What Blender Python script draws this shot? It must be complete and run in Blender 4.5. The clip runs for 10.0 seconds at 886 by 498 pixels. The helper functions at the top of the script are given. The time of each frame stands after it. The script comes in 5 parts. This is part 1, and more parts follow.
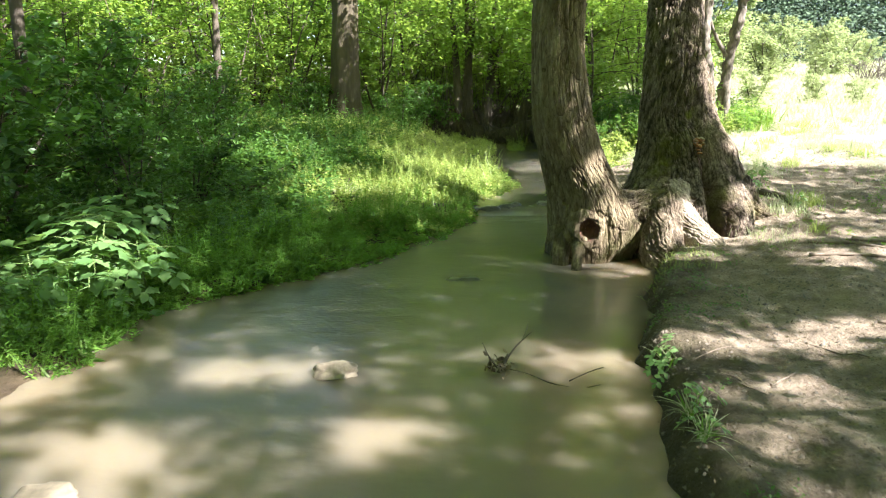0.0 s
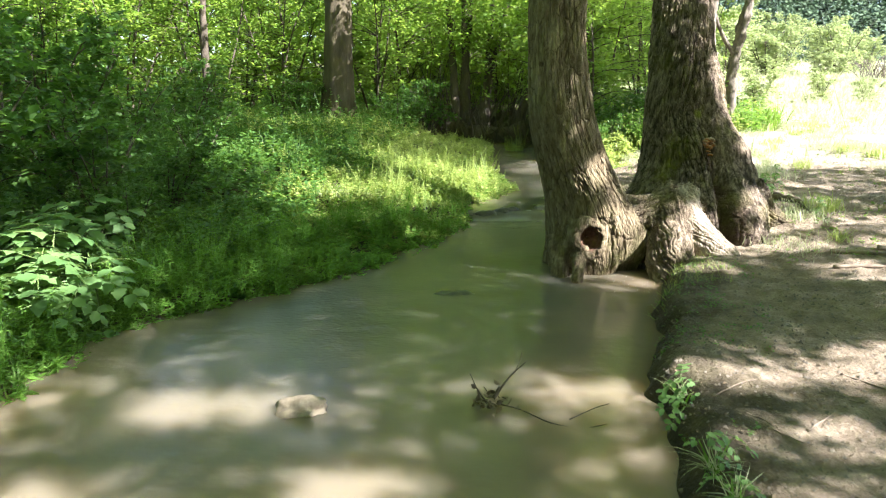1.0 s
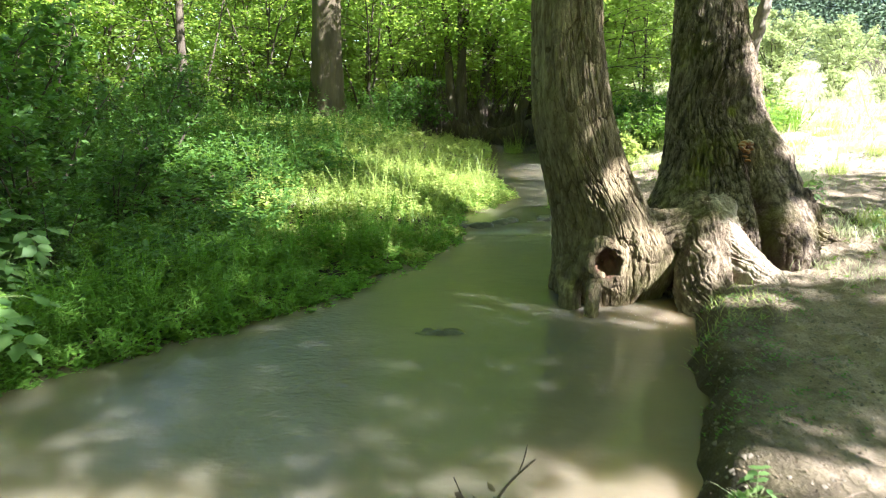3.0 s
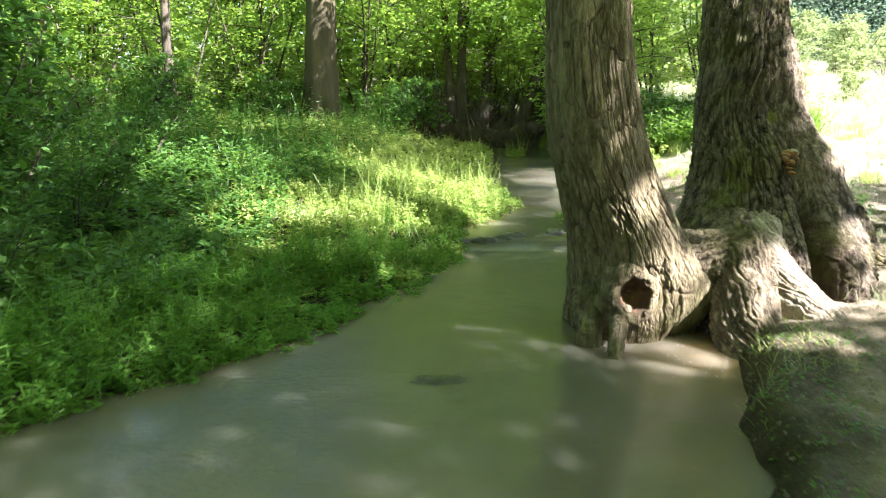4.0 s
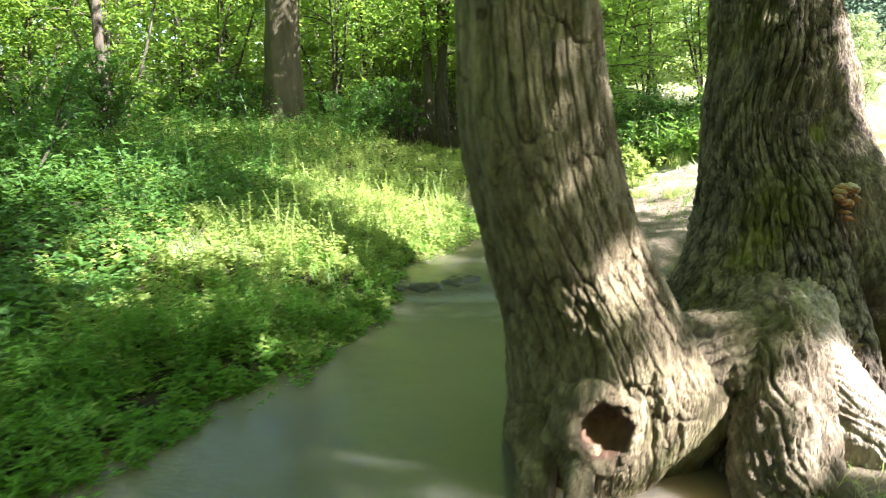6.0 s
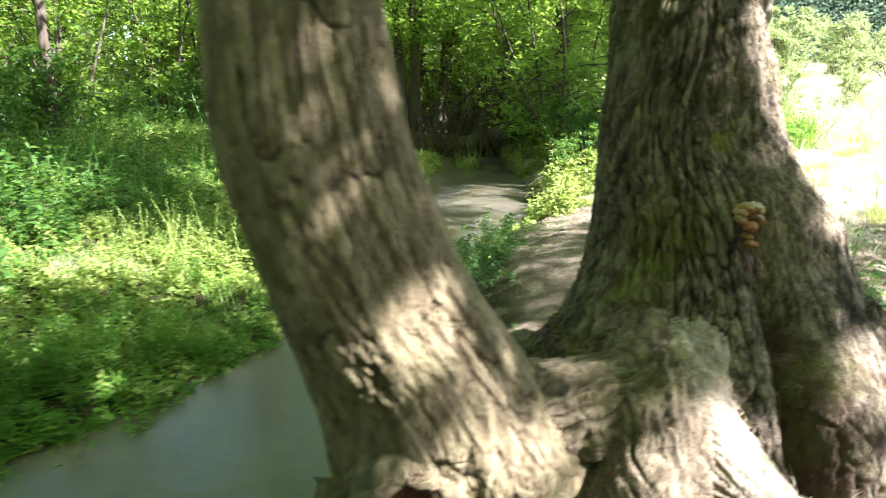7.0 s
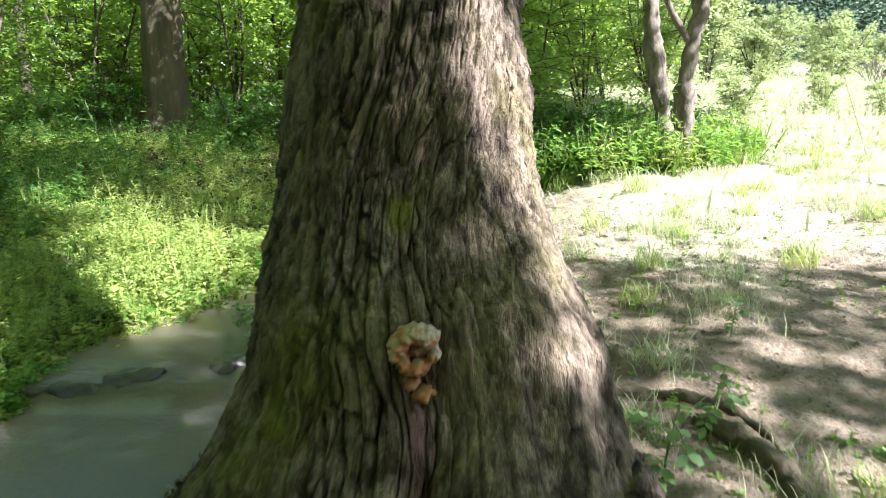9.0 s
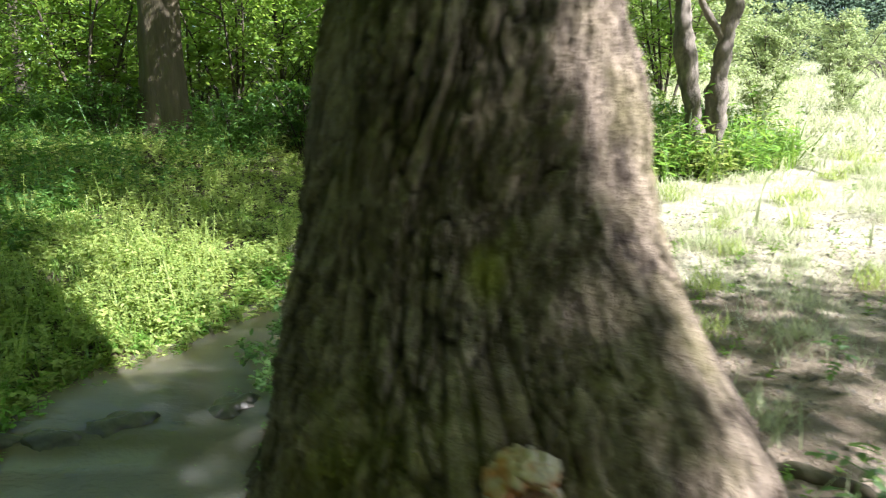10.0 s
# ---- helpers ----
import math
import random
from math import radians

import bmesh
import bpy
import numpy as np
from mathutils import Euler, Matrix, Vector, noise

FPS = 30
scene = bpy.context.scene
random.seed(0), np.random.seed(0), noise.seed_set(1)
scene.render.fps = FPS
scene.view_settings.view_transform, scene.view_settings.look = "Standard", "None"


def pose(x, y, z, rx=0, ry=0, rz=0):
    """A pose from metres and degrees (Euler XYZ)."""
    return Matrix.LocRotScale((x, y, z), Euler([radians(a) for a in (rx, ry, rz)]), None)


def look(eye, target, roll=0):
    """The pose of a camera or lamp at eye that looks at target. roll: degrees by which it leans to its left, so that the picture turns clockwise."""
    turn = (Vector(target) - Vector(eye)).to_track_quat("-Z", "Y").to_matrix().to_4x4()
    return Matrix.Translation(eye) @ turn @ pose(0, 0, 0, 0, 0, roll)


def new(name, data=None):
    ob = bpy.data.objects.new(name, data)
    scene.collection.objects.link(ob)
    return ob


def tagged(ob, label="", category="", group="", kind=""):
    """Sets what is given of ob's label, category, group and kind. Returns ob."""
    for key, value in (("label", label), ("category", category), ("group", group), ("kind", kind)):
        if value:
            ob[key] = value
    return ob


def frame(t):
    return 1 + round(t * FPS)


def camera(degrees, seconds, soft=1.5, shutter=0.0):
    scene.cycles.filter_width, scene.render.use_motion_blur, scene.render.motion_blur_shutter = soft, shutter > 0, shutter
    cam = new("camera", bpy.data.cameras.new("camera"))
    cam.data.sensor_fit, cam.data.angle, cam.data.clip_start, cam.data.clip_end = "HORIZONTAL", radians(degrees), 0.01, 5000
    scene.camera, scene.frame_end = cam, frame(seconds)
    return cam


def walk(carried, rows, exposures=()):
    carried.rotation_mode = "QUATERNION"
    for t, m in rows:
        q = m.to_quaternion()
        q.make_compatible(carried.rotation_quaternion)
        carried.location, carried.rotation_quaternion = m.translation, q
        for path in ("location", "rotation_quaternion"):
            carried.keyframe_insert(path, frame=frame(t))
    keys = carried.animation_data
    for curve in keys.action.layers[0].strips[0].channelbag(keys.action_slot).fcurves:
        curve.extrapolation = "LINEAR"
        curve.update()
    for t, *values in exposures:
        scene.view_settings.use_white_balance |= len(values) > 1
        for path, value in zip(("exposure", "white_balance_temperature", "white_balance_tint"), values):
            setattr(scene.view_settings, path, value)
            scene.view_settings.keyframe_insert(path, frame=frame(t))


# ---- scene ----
cam = camera(70.3, 10.0, soft=1.1, shutter=0.55)
METRES, EYE, TILT, LEAN, TURN = 5.6, 1.3, -14.0, 0.0, 0.0
ROWS = [
    (0.0, 0.0, 0.0, 0.0, -0.0, 0.0, -0.0),
    (0.5, 0.0074, 0.0352, 0.0067, -0.02, -0.01, 0.01),
    (1.0, 0.0134, 0.069, 0.013, -0.03, 0.0, 0.03),
    (1.5, 0.0191, 0.1024, 0.0181, -0.06, 0.02, 0.04),
    (2.0, 0.0229, 0.1358, 0.0242, -0.08, 0.02, 0.05),
    (3.5, 0.0283, 0.252, 0.0503, -0.19, 0.07, 0.06),
    (4.0, 0.0284, 0.3022, 0.0652, -0.2, 0.08, 0.08),
    (4.5, 0.0305, 0.3565, 0.0804, -0.24, 0.08, 0.07),
    (5.0, 0.0445, 0.4118, 0.0945, -0.25, 0.08, 0.04),
    (5.2, 0.0538, 0.4334, 0.0994, -0.25, 0.09, 0.02),
    (6.3, 0.1340, 0.5393, 0.1266, -0.22, 0.19, -0.14),
    (6.5, 0.1511, 0.5523, 0.1295, -0.22, 0.2, -0.16),
    (7.0, 0.2078, 0.5835, 0.1381, -0.23, 0.2, -0.16),
    (7.5, 0.2682, 0.6117, 0.1461, -0.23, 0.21, -0.13),
    (8.0, 0.3208, 0.6436, 0.1579, -0.27, 0.2, -0.07),
    (8.5, 0.3619, 0.6835, 0.1747, -0.29, 0.23, -0.07),
    (9.0, 0.3872, 0.7273, 0.1897, -0.33, 0.18, -0.03),
    (9.5, 0.3897, 0.7668, 0.2021, -0.35, 0.16, 0.0),
    (10.0, 0.3614, 0.7979, 0.2089, -0.34, 0.13, 0.02),
]
walk(cam, [(t, pose(0, 0, EYE, TILT, LEAN, TURN) @ pose(METRES * x, METRES * y, METRES * z, 90 + pitch, roll, yaw)) for t, x, y, z, yaw, pitch, roll in ROWS],
     [(0.0, 2.62, 6150, 17), (2.0, 2.77, 6080, 16), (3.5, 2.87, 6050, 16), (4.5, 2.99, 6050, 16), (6.5, 2.97, 6050, 16), (7.5, 2.83, 6050, 16), (8.5, 2.60, 5850, 17), (9.5, 2.25, 5850, 18), (10.0, 2.12, 5880, 17)])

# ---- light ----
SUN = Vector((0.8755, -0.483, 0.90)).normalized()
world = bpy.data.worlds.new("sky")
scene.world = world
world.use_nodes = True
sky = world.node_tree.nodes.new("ShaderNodeTexSky")
sky.sky_type = "NISHITA"
sky.sun_disc = False
sky.sun_elevation = math.asin(SUN.z)
sky.sun_rotation = math.atan2(SUN.x, SUN.y)
world.node_tree.links.new(sky.outputs[0], world.node_tree.nodes["Background"].inputs[0])
world.node_tree.nodes["Background"].inputs[1].default_value = 0.072
sun = new("sun", bpy.data.lights.new("sun", "SUN"))
sun.data.energy, sun.data.angle, sun.data.color = 5.0, radians(0.53), (1.0, 0.96, 0.91)
sun.matrix_world = look(SUN * 50, (0, 0, 0))


# ---- numbers ----
rng = np.random.default_rng(7)


def hashed(seed, *grid):
    """Random numbers from 0 to 1 for whole-number places."""
    n = np.full(np.shape(grid[0]), (seed * 2654435761) & 0xFFFFFFFF, np.uint64)
    for k, g in enumerate(grid):
        n = (n ^ (np.asarray(g).astype(np.int64).astype(np.uint64) & np.uint64(0xFFFFFFFF))) * np.uint64((0x9E3779B1, 0x85EBCA77, 0xC2B2AE3D)[k])
        n &= np.uint64(0xFFFFFFFF)
        n ^= n >> np.uint64(15)
    n = (n * np.uint64(0x2C1B3C6D)) & np.uint64(0xFFFFFFFF)
    n ^= n >> np.uint64(13)
    return n.astype(float) / 4294967295.0


def vnoise(x, y, z=None, seed=1):
    """Smooth noise, -1 to 1."""
    z = np.zeros_like(x) if z is None else z
    i, j, k = np.floor(x), np.floor(y), np.floor(z)
    f, g, h = x - i, y - j, z - k
    f, g, h = (v * v * (3 - 2 * v) for v in (f, g, h))
    out = 0
    for a in (0, 1):
        for b in (0, 1):
            for c in (0, 1):
                w = (f if a else 1 - f) * (g if b else 1 - g) * (h if c else 1 - h)
                out = out + w * hashed(seed, i + a, j + b, k + c)
    return out * 2 - 1


def fbm(x, y, z=None, seed=1, octaves=3):
    out, amp = 0, 1.0
    for o in range(octaves):
        f = 2.03 ** o
        out = out + amp * vnoise(x * f, y * f, None if z is None else z * f, seed + o)
        amp *= 0.5
    return out


def cells(u, v, around, seed):
    """Nearest and second-nearest cell distance, and a number per cell; u wraps after `around` cells."""
    i, j = np.floor(u), np.floor(v)
    f1, f2, idn = np.full(u.shape, 9.0), np.full(u.shape, 9.0), np.zeros(u.shape)
    for a in (-1, 0, 1):
        for b in (-1, 0, 1):
            ci, cj = np.mod(i + a, around), j + b
            du = i + a + 0.15 + 0.7 * hashed(seed, ci, cj) - u
            dv = j + b + 0.1 + 0.8 * hashed(seed + 9, ci, cj) - v
            d = np.sqrt(du * du + dv * dv)
            near = d < f1
            f2 = np.where(near, f1, np.minimum(f2, d))
            idn = np.where(near, hashed(seed + 5, ci, cj), idn)
            f1 = np.where(near, d, f1)
    return f1, f2, idn


def step(a, b, x):
    t = np.clip((x - a) / (b - a), 0, 1)
    return t * t * (3 - 2 * t)


def spline(x, xs, ys):
    """A smooth line through points."""
    xs, ys = np.asarray(xs, float), np.asarray(ys, float)
    m = np.gradient(ys, xs)
    i = np.clip(np.searchsorted(xs, x) - 1, 0, len(xs) - 2)
    h = xs[i + 1] - xs[i]
    t = np.clip((x - xs[i]) / h, 0, 1)
    return ((2 * t ** 3 - 3 * t ** 2 + 1) * ys[i] + (t ** 3 - 2 * t ** 2 + t) * h * m[i]
            + (3 * t ** 2 - 2 * t ** 3) * ys[i + 1] + (t ** 3 - t ** 2) * h * m[i + 1])


def unit(v):
    return v / np.maximum(np.linalg.norm(v, axis=-1, keepdims=True), 1e-9)


# ---- meshes ----
def mesh_of(name, verts, faces, mat, smooth=True, **attrs):
    """A mesh from arrays: verts n x 3, faces a list of m x 3 or m x 4 arrays."""
    me = bpy.data.meshes.new(name)
    faces = [np.asarray(f, np.int32) for f in (faces if isinstance(faces, list) else [faces]) if len(f)]
    verts = np.asarray(verts, np.float32)
    loops = np.concatenate([f.ravel() for f in faces])
    sizes = np.concatenate([np.full(len(f), f.shape[1], np.int32) for f in faces])
    me.vertices.add(len(verts))
    me.vertices.foreach_set("co", verts.ravel())
    me.loops.add(len(loops))
    me.loops.foreach_set("vertex_index", loops)
    me.polygons.add(len(sizes))
    me.polygons.foreach_set("loop_start", np.concatenate([[0], np.cumsum(sizes)[:-1]]).astype(np.int32))
    if smooth:
        me.polygons.foreach_set("use_smooth", np.ones(len(sizes), bool))
    for key, values in attrs.items():
        me.attributes.new(key, "FLOAT", "POINT").data.foreach_set("value", np.asarray(values, np.float32).ravel())
    me.update(calc_edges=True)
    me.validate()
    if mat:
        me.materials.append(mat)
    return me


def part(name, me, parent, label=""):
    ob = new(name, me)
    ob.parent = parent
    return tagged(ob, label)


def thing(name, at, label, category, group="", kind=""):
    ob = new(name)
    ob.empty_display_size = 0.1
    ob.location = at
    return tagged(ob, label, category, group, kind)


def join(pieces):
    """Several (verts, faces) as one."""
    vs, fs, n = [], [], 0
    for v, f in pieces:
        vs.append(v)
        fs += [np.asarray(q) + n for q in (f if isinstance(f, list) else [f])]
        n += len(v)
    by = {}
    for f in fs:
        by.setdefault(f.shape[1], []).append(f)
    return np.concatenate(vs), [np.concatenate(b) for b in by.values()]


def grid_faces(rows, cols, wrap=False):
    a = np.arange(rows * cols).reshape(rows, cols)
    b = np.roll(a, -1, 1) if wrap else a
    q = np.stack([a[:-1], b[:-1] if wrap else a[:-1], b[1:], a[1:]], -1)
    if wrap:
        return q.reshape(-1, 4)
    return np.stack([a[:-1, :-1], a[:-1, 1:], a[1:, 1:], a[1:, :-1]], -1).reshape(-1, 4)


def tube(points, radii, sides=8, samples=0, rough=0.0, seed=1, freq=8.0):
    """A round limb along points, tapered, with its ends closed."""
    p, r = np.asarray(points, float), np.asarray(radii, float) * np.ones(len(points))
    if samples:
        s = np.linspace(0, len(p) - 1, samples)
        k = np.arange(len(p))
        p = np.stack([spline(s, k, p[:, i]) for i in range(3)], 1) if len(p) > 2 else np.stack([np.interp(s, k, p[:, i]) for i in range(3)], 1)
        r = np.interp(s, k, r)
    t = unit(np.gradient(p, axis=0))
    ref = np.array((0.31, 0.17, 0.93)) if abs(t[:, 2]).mean() < 0.8 else np.array((1.0, 0.1, 0.05))
    a = unit(np.cross(t, ref))
    b = np.cross(t, a)
    th = np.linspace(0, 2 * np.pi, sides, endpoint=False)
    ring = np.cos(th)[None, :, None] * a[:, None] + np.sin(th)[None, :, None] * b[:, None]
    v = p[:, None] + ring * r[:, None, None]
    if rough:
        n = fbm(v[..., 0] * freq, v[..., 1] * freq, v[..., 2] * freq, seed)
        v = v + ring * (n * rough)[..., None]
    rows = len(p)
    verts = np.concatenate([v.reshape(-1, 3), p[:1], p[-1:]])
    f = grid_faces(rows, sides, True)
    i = np.arange(sides)
    n0 = rows * sides
    caps = np.concatenate([np.stack([np.full(sides, n0), np.roll(i, -1), i], 1),
                           np.stack([np.full(sides, n0 + 1), n0 - sides + i, n0 - sides + np.roll(i, -1)], 1)])
    return verts, [f, caps]


LEAF = {}  # outline x, y, z of one leaf of length 1, and its faces
LEAF["plain"] = (np.array([(0, 0, 0), (0.30, 0.42, 0.07), (0, 1, -0.06), (-0.30, 0.42, 0.07)]), np.array([(0, 1, 2, 3)]))
LEAF["oval"] = (np.array([(0, 0, 0), (0.24, 0.25, 0.05), (0.25, 0.6, 0.05), (0, 1, -0.12), (-0.25, 0.6, 0.05), (-0.24, 0.25, 0.05)]),
                 np.array([(0, 1, 2, 3), (0, 3, 4, 5)]))
LEAF["lance"] = (np.array([(0, 0, 0), (0.12, 0.25, 0.03), (0.13, 0.55, 0.02), (0, 1, -0.2), (-0.13, 0.55, 0.02), (-0.12, 0.25, 0.03)]),
                 np.array([(0, 1, 2, 3), (0, 3, 4, 5)]))
LEAF["blade"] = (np.array([(-0.03, 0, 0), (0.03, 0, 0), (0.026, 0.45, 0.05), (-0.026, 0.45, 0.05), (0.012, 0.8, -0.03), (-0.012, 0.8, -0.03), (0, 1, -0.14)]),
                 np.array([(0, 1, 2, 3), (3, 2, 4, 5), (5, 4, 6, 6)]))
LEAF["lobed"] = (np.array([(0, 0, 0), (0, 0.4, -0.03), (0, 0.72, -0.04), (0, 1, -0.13), (0.17, 0.12, 0.03), (0.31, 0.32, 0.06), (0.24, 0.44, 0.04), (0.35, 0.60, 0.03), (0.20, 0.76, 0.0),
                           (-0.17, 0.12, 0.03), (-0.31, 0.32, 0.06), (-0.24, 0.44, 0.04), (-0.35, 0.60, 0.03), (-0.20, 0.76, 0.0)]),
                 np.array([(0, 4, 5, 1), (1, 5, 6, 2), (2, 6, 7, 8), (2, 8, 3, 13), (0, 1, 10, 9), (1, 2, 11, 10), (2, 13, 12, 11)]))
LEAF["broad"] = (np.array([(0, 0, 0), (0.22, 0.12, 0.03), (0.33, 0.35, 0.06), (0.24, 0.68, 0.03), (0, 1, -0.14), (-0.24, 0.68, 0.03), (-0.33, 0.35, 0.06), (-0.22, 0.12, 0.03), (0, 0.4, -0.01)]),
                 np.array([(0, 1, 2, 8), (8, 2, 3, 4), (8, 4, 5, 6), (0, 8, 6, 7)]))


def leaves(at, along, up, size, kind="plain", wide=1.0):
    """Many leaves in one: where each begins, which way it points and faces, and its length."""
    tv, tf = LEAF[kind]
    d = unit(along)
    s = unit(np.cross(d, up))
    n = np.cross(s, d)
    size = np.broadcast_to(size, (len(at),))[:, None, None]
    v = at[:, None] + size * (tv[None, :, 0:1] * wide * s[:, None] + tv[None, :, 1:2] * d[:, None] + tv[None, :, 2:3] * n[:, None])
    f = tf[None] + (np.arange(len(at)) * len(tv))[:, None, None]
    f = f.reshape(-1, 4)
    if kind == "blade":
        tri = f[:, 2] == f[:, 3]
        return v.reshape(-1, 3), [f[~tri], f[tri][:, :3]]
    return v.reshape(-1, 3), [f]


def scatter_dirs(n, flat=0.5, r=rng):
    """Ways for leaves: level to hanging, faces mostly up."""
    a = r.uniform(0, 2 * np.pi, n)
    d = np.stack([np.cos(a), np.sin(a), r.normal(-0.25, 0.4, n)], 1)
    u = np.stack([r.normal(0, flat, n), r.normal(0, flat, n), np.ones(n)], 1)
    return d, u


# ---- materials ----
def material(name):
    m = bpy.data.materials.new(name)
    m.use_nodes = True
    nt = m.node_tree
    return m, nt, nt.nodes["Principled BSDF"]


def node(nt, kind, **given):
    n = nt.nodes.new("ShaderNode" + kind)
    for key, value in given.items():
        if key in n.inputs:
            n.inputs[key].default_value = value
    return n


def noise_tex(nt, scale, detail=4.0, rough=0.55, stretch=None, space="Object"):
    co = nt.nodes.new("ShaderNodeTexCoord")
    tex = node(nt, "TexNoise", Scale=scale, Detail=detail, Roughness=rough)
    if stretch:
        mp = nt.nodes.new("ShaderNodeMapping")
        mp.inputs["Scale"].default_value = stretch
        nt.links.new(co.outputs[space], mp.inputs[0])
        nt.links.new(mp.outputs[0], tex.inputs["Vector"])
    else:
        nt.links.new(co.outputs[space], tex.inputs["Vector"])
    return tex


def ramp(nt, fac, stops):
    r = nt.nodes.new("ShaderNodeValToRGB")
    el = r.color_ramp.elements
    while len(el) < len(stops):
        el.new(0.5)
    for e, (p, c) in zip(el, stops):
        e.position, e.color = p, (*c, 1)
    nt.links.new(fac, r.inputs[0])
    return r.outputs[0]


def blend(nt, fac, a, b, kind="MIX"):
    m = nt.nodes.new("ShaderNodeMix")
    m.data_type, m.blend_type = "RGBA", kind
    for sock, v in ((m.inputs[0], fac), (m.inputs[6], a), (m.inputs[7], b)):
        if isinstance(v, (int, float)):
            sock.default_value = v
        elif isinstance(v, tuple):
            sock.default_value = (*v, 1)
        else:
            nt.links.new(v, sock)
    return m.outputs[2]


def bump(nt, bsdf, height, strength, distance):
    b = node(nt, "Bump", Strength=strength, Distance=distance)
    nt.links.new(height, b.inputs["Height"])
    nt.links.new(b.outputs[0], bsdf.inputs["Normal"])
    return b


def attribute(nt, name):
    a = nt.nodes.new("ShaderNodeAttribute")
    a.attribute_name = name
    return a.outputs["Fac"]


def maths(nt, op, a, b=0.0):
    m = nt.nodes.new("ShaderNodeMath")
    m.operation = op
    for sock, v in ((m.inputs[0], a), (m.inputs[1], b)):
        if isinstance(v, (int, float)):
            sock.default_value = v
        else:
            nt.links.new(v, sock)
    return m.outputs[0]


def leaf_material(name, dark, light, through_colour, share=0.45, rough=0.5):
    m, nt, b = material(name)
    geo = nt.nodes.new("ShaderNodeNewGeometry")
    tex = noise_tex(nt, 1.1, 2.0)
    fac = maths(nt, "ADD", maths(nt, "MULTIPLY", geo.outputs["Random Per Island"], 0.65), maths(nt, "MULTIPLY", tex.outputs[0], 0.35))
    col = ramp(nt, fac, [(0.1, dark), (0.75, light), (1.0, tuple(c * 1.25 for c in light))])
    nt.links.new(col, b.inputs["Base Color"])
    b.inputs["Roughness"].default_value = rough
    b.inputs["Specular IOR Level"].default_value = 0.35
    tr = node(nt, "BsdfTranslucent")
    nt.links.new(blend(nt, fac, tuple(c * 0.75 for c in through_colour), through_colour), tr.inputs[0])
    mix = node(nt, "MixShader", Fac=share)
    nt.links.new(b.outputs[0], mix.inputs[1])
    nt.links.new(tr.outputs[0], mix.inputs[2])
    nt.links.new(mix.outputs[0], nt.nodes["Material Output"].inputs[0])
    return m


LEAF_WOOD = leaf_material("wood_leaf", (0.075, 0.15, 0.025), (0.165, 0.27, 0.05), (0.42, 0.60, 0.085), 0.5)
LEAF_SHRUB = leaf_material("shrub_leaf", (0.035, 0.09, 0.02), (0.085, 0.17, 0.04), (0.20, 0.38, 0.05), 0.4, 0.42)
LEAF_ASH = leaf_material("ash_leaf", (0.06, 0.14, 0.04), (0.16, 0.27, 0.09), (0.28, 0.46, 0.10), 0.32, 0.5)
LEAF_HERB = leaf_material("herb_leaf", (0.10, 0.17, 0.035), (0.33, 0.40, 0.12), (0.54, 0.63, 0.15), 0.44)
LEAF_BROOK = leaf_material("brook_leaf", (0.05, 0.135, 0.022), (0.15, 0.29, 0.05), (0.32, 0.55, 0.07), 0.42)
LEAF_GRASS = leaf_material("grass_blade", (0.06, 0.13, 0.02), (0.15, 0.25, 0.045), (0.30, 0.46, 0.06), 0.4)
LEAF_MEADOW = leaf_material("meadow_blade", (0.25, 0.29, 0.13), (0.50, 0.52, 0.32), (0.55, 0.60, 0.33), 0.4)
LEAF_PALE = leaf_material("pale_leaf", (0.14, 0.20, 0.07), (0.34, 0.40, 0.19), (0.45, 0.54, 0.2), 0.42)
# Distance haze is put into this greyer, bluer leaf colour.
LEAF_HAZED = leaf_material("hazed_leaf", (0.11, 0.165, 0.115), (0.15, 0.21, 0.145), (0.22, 0.33, 0.20), 0.5, 0.95)


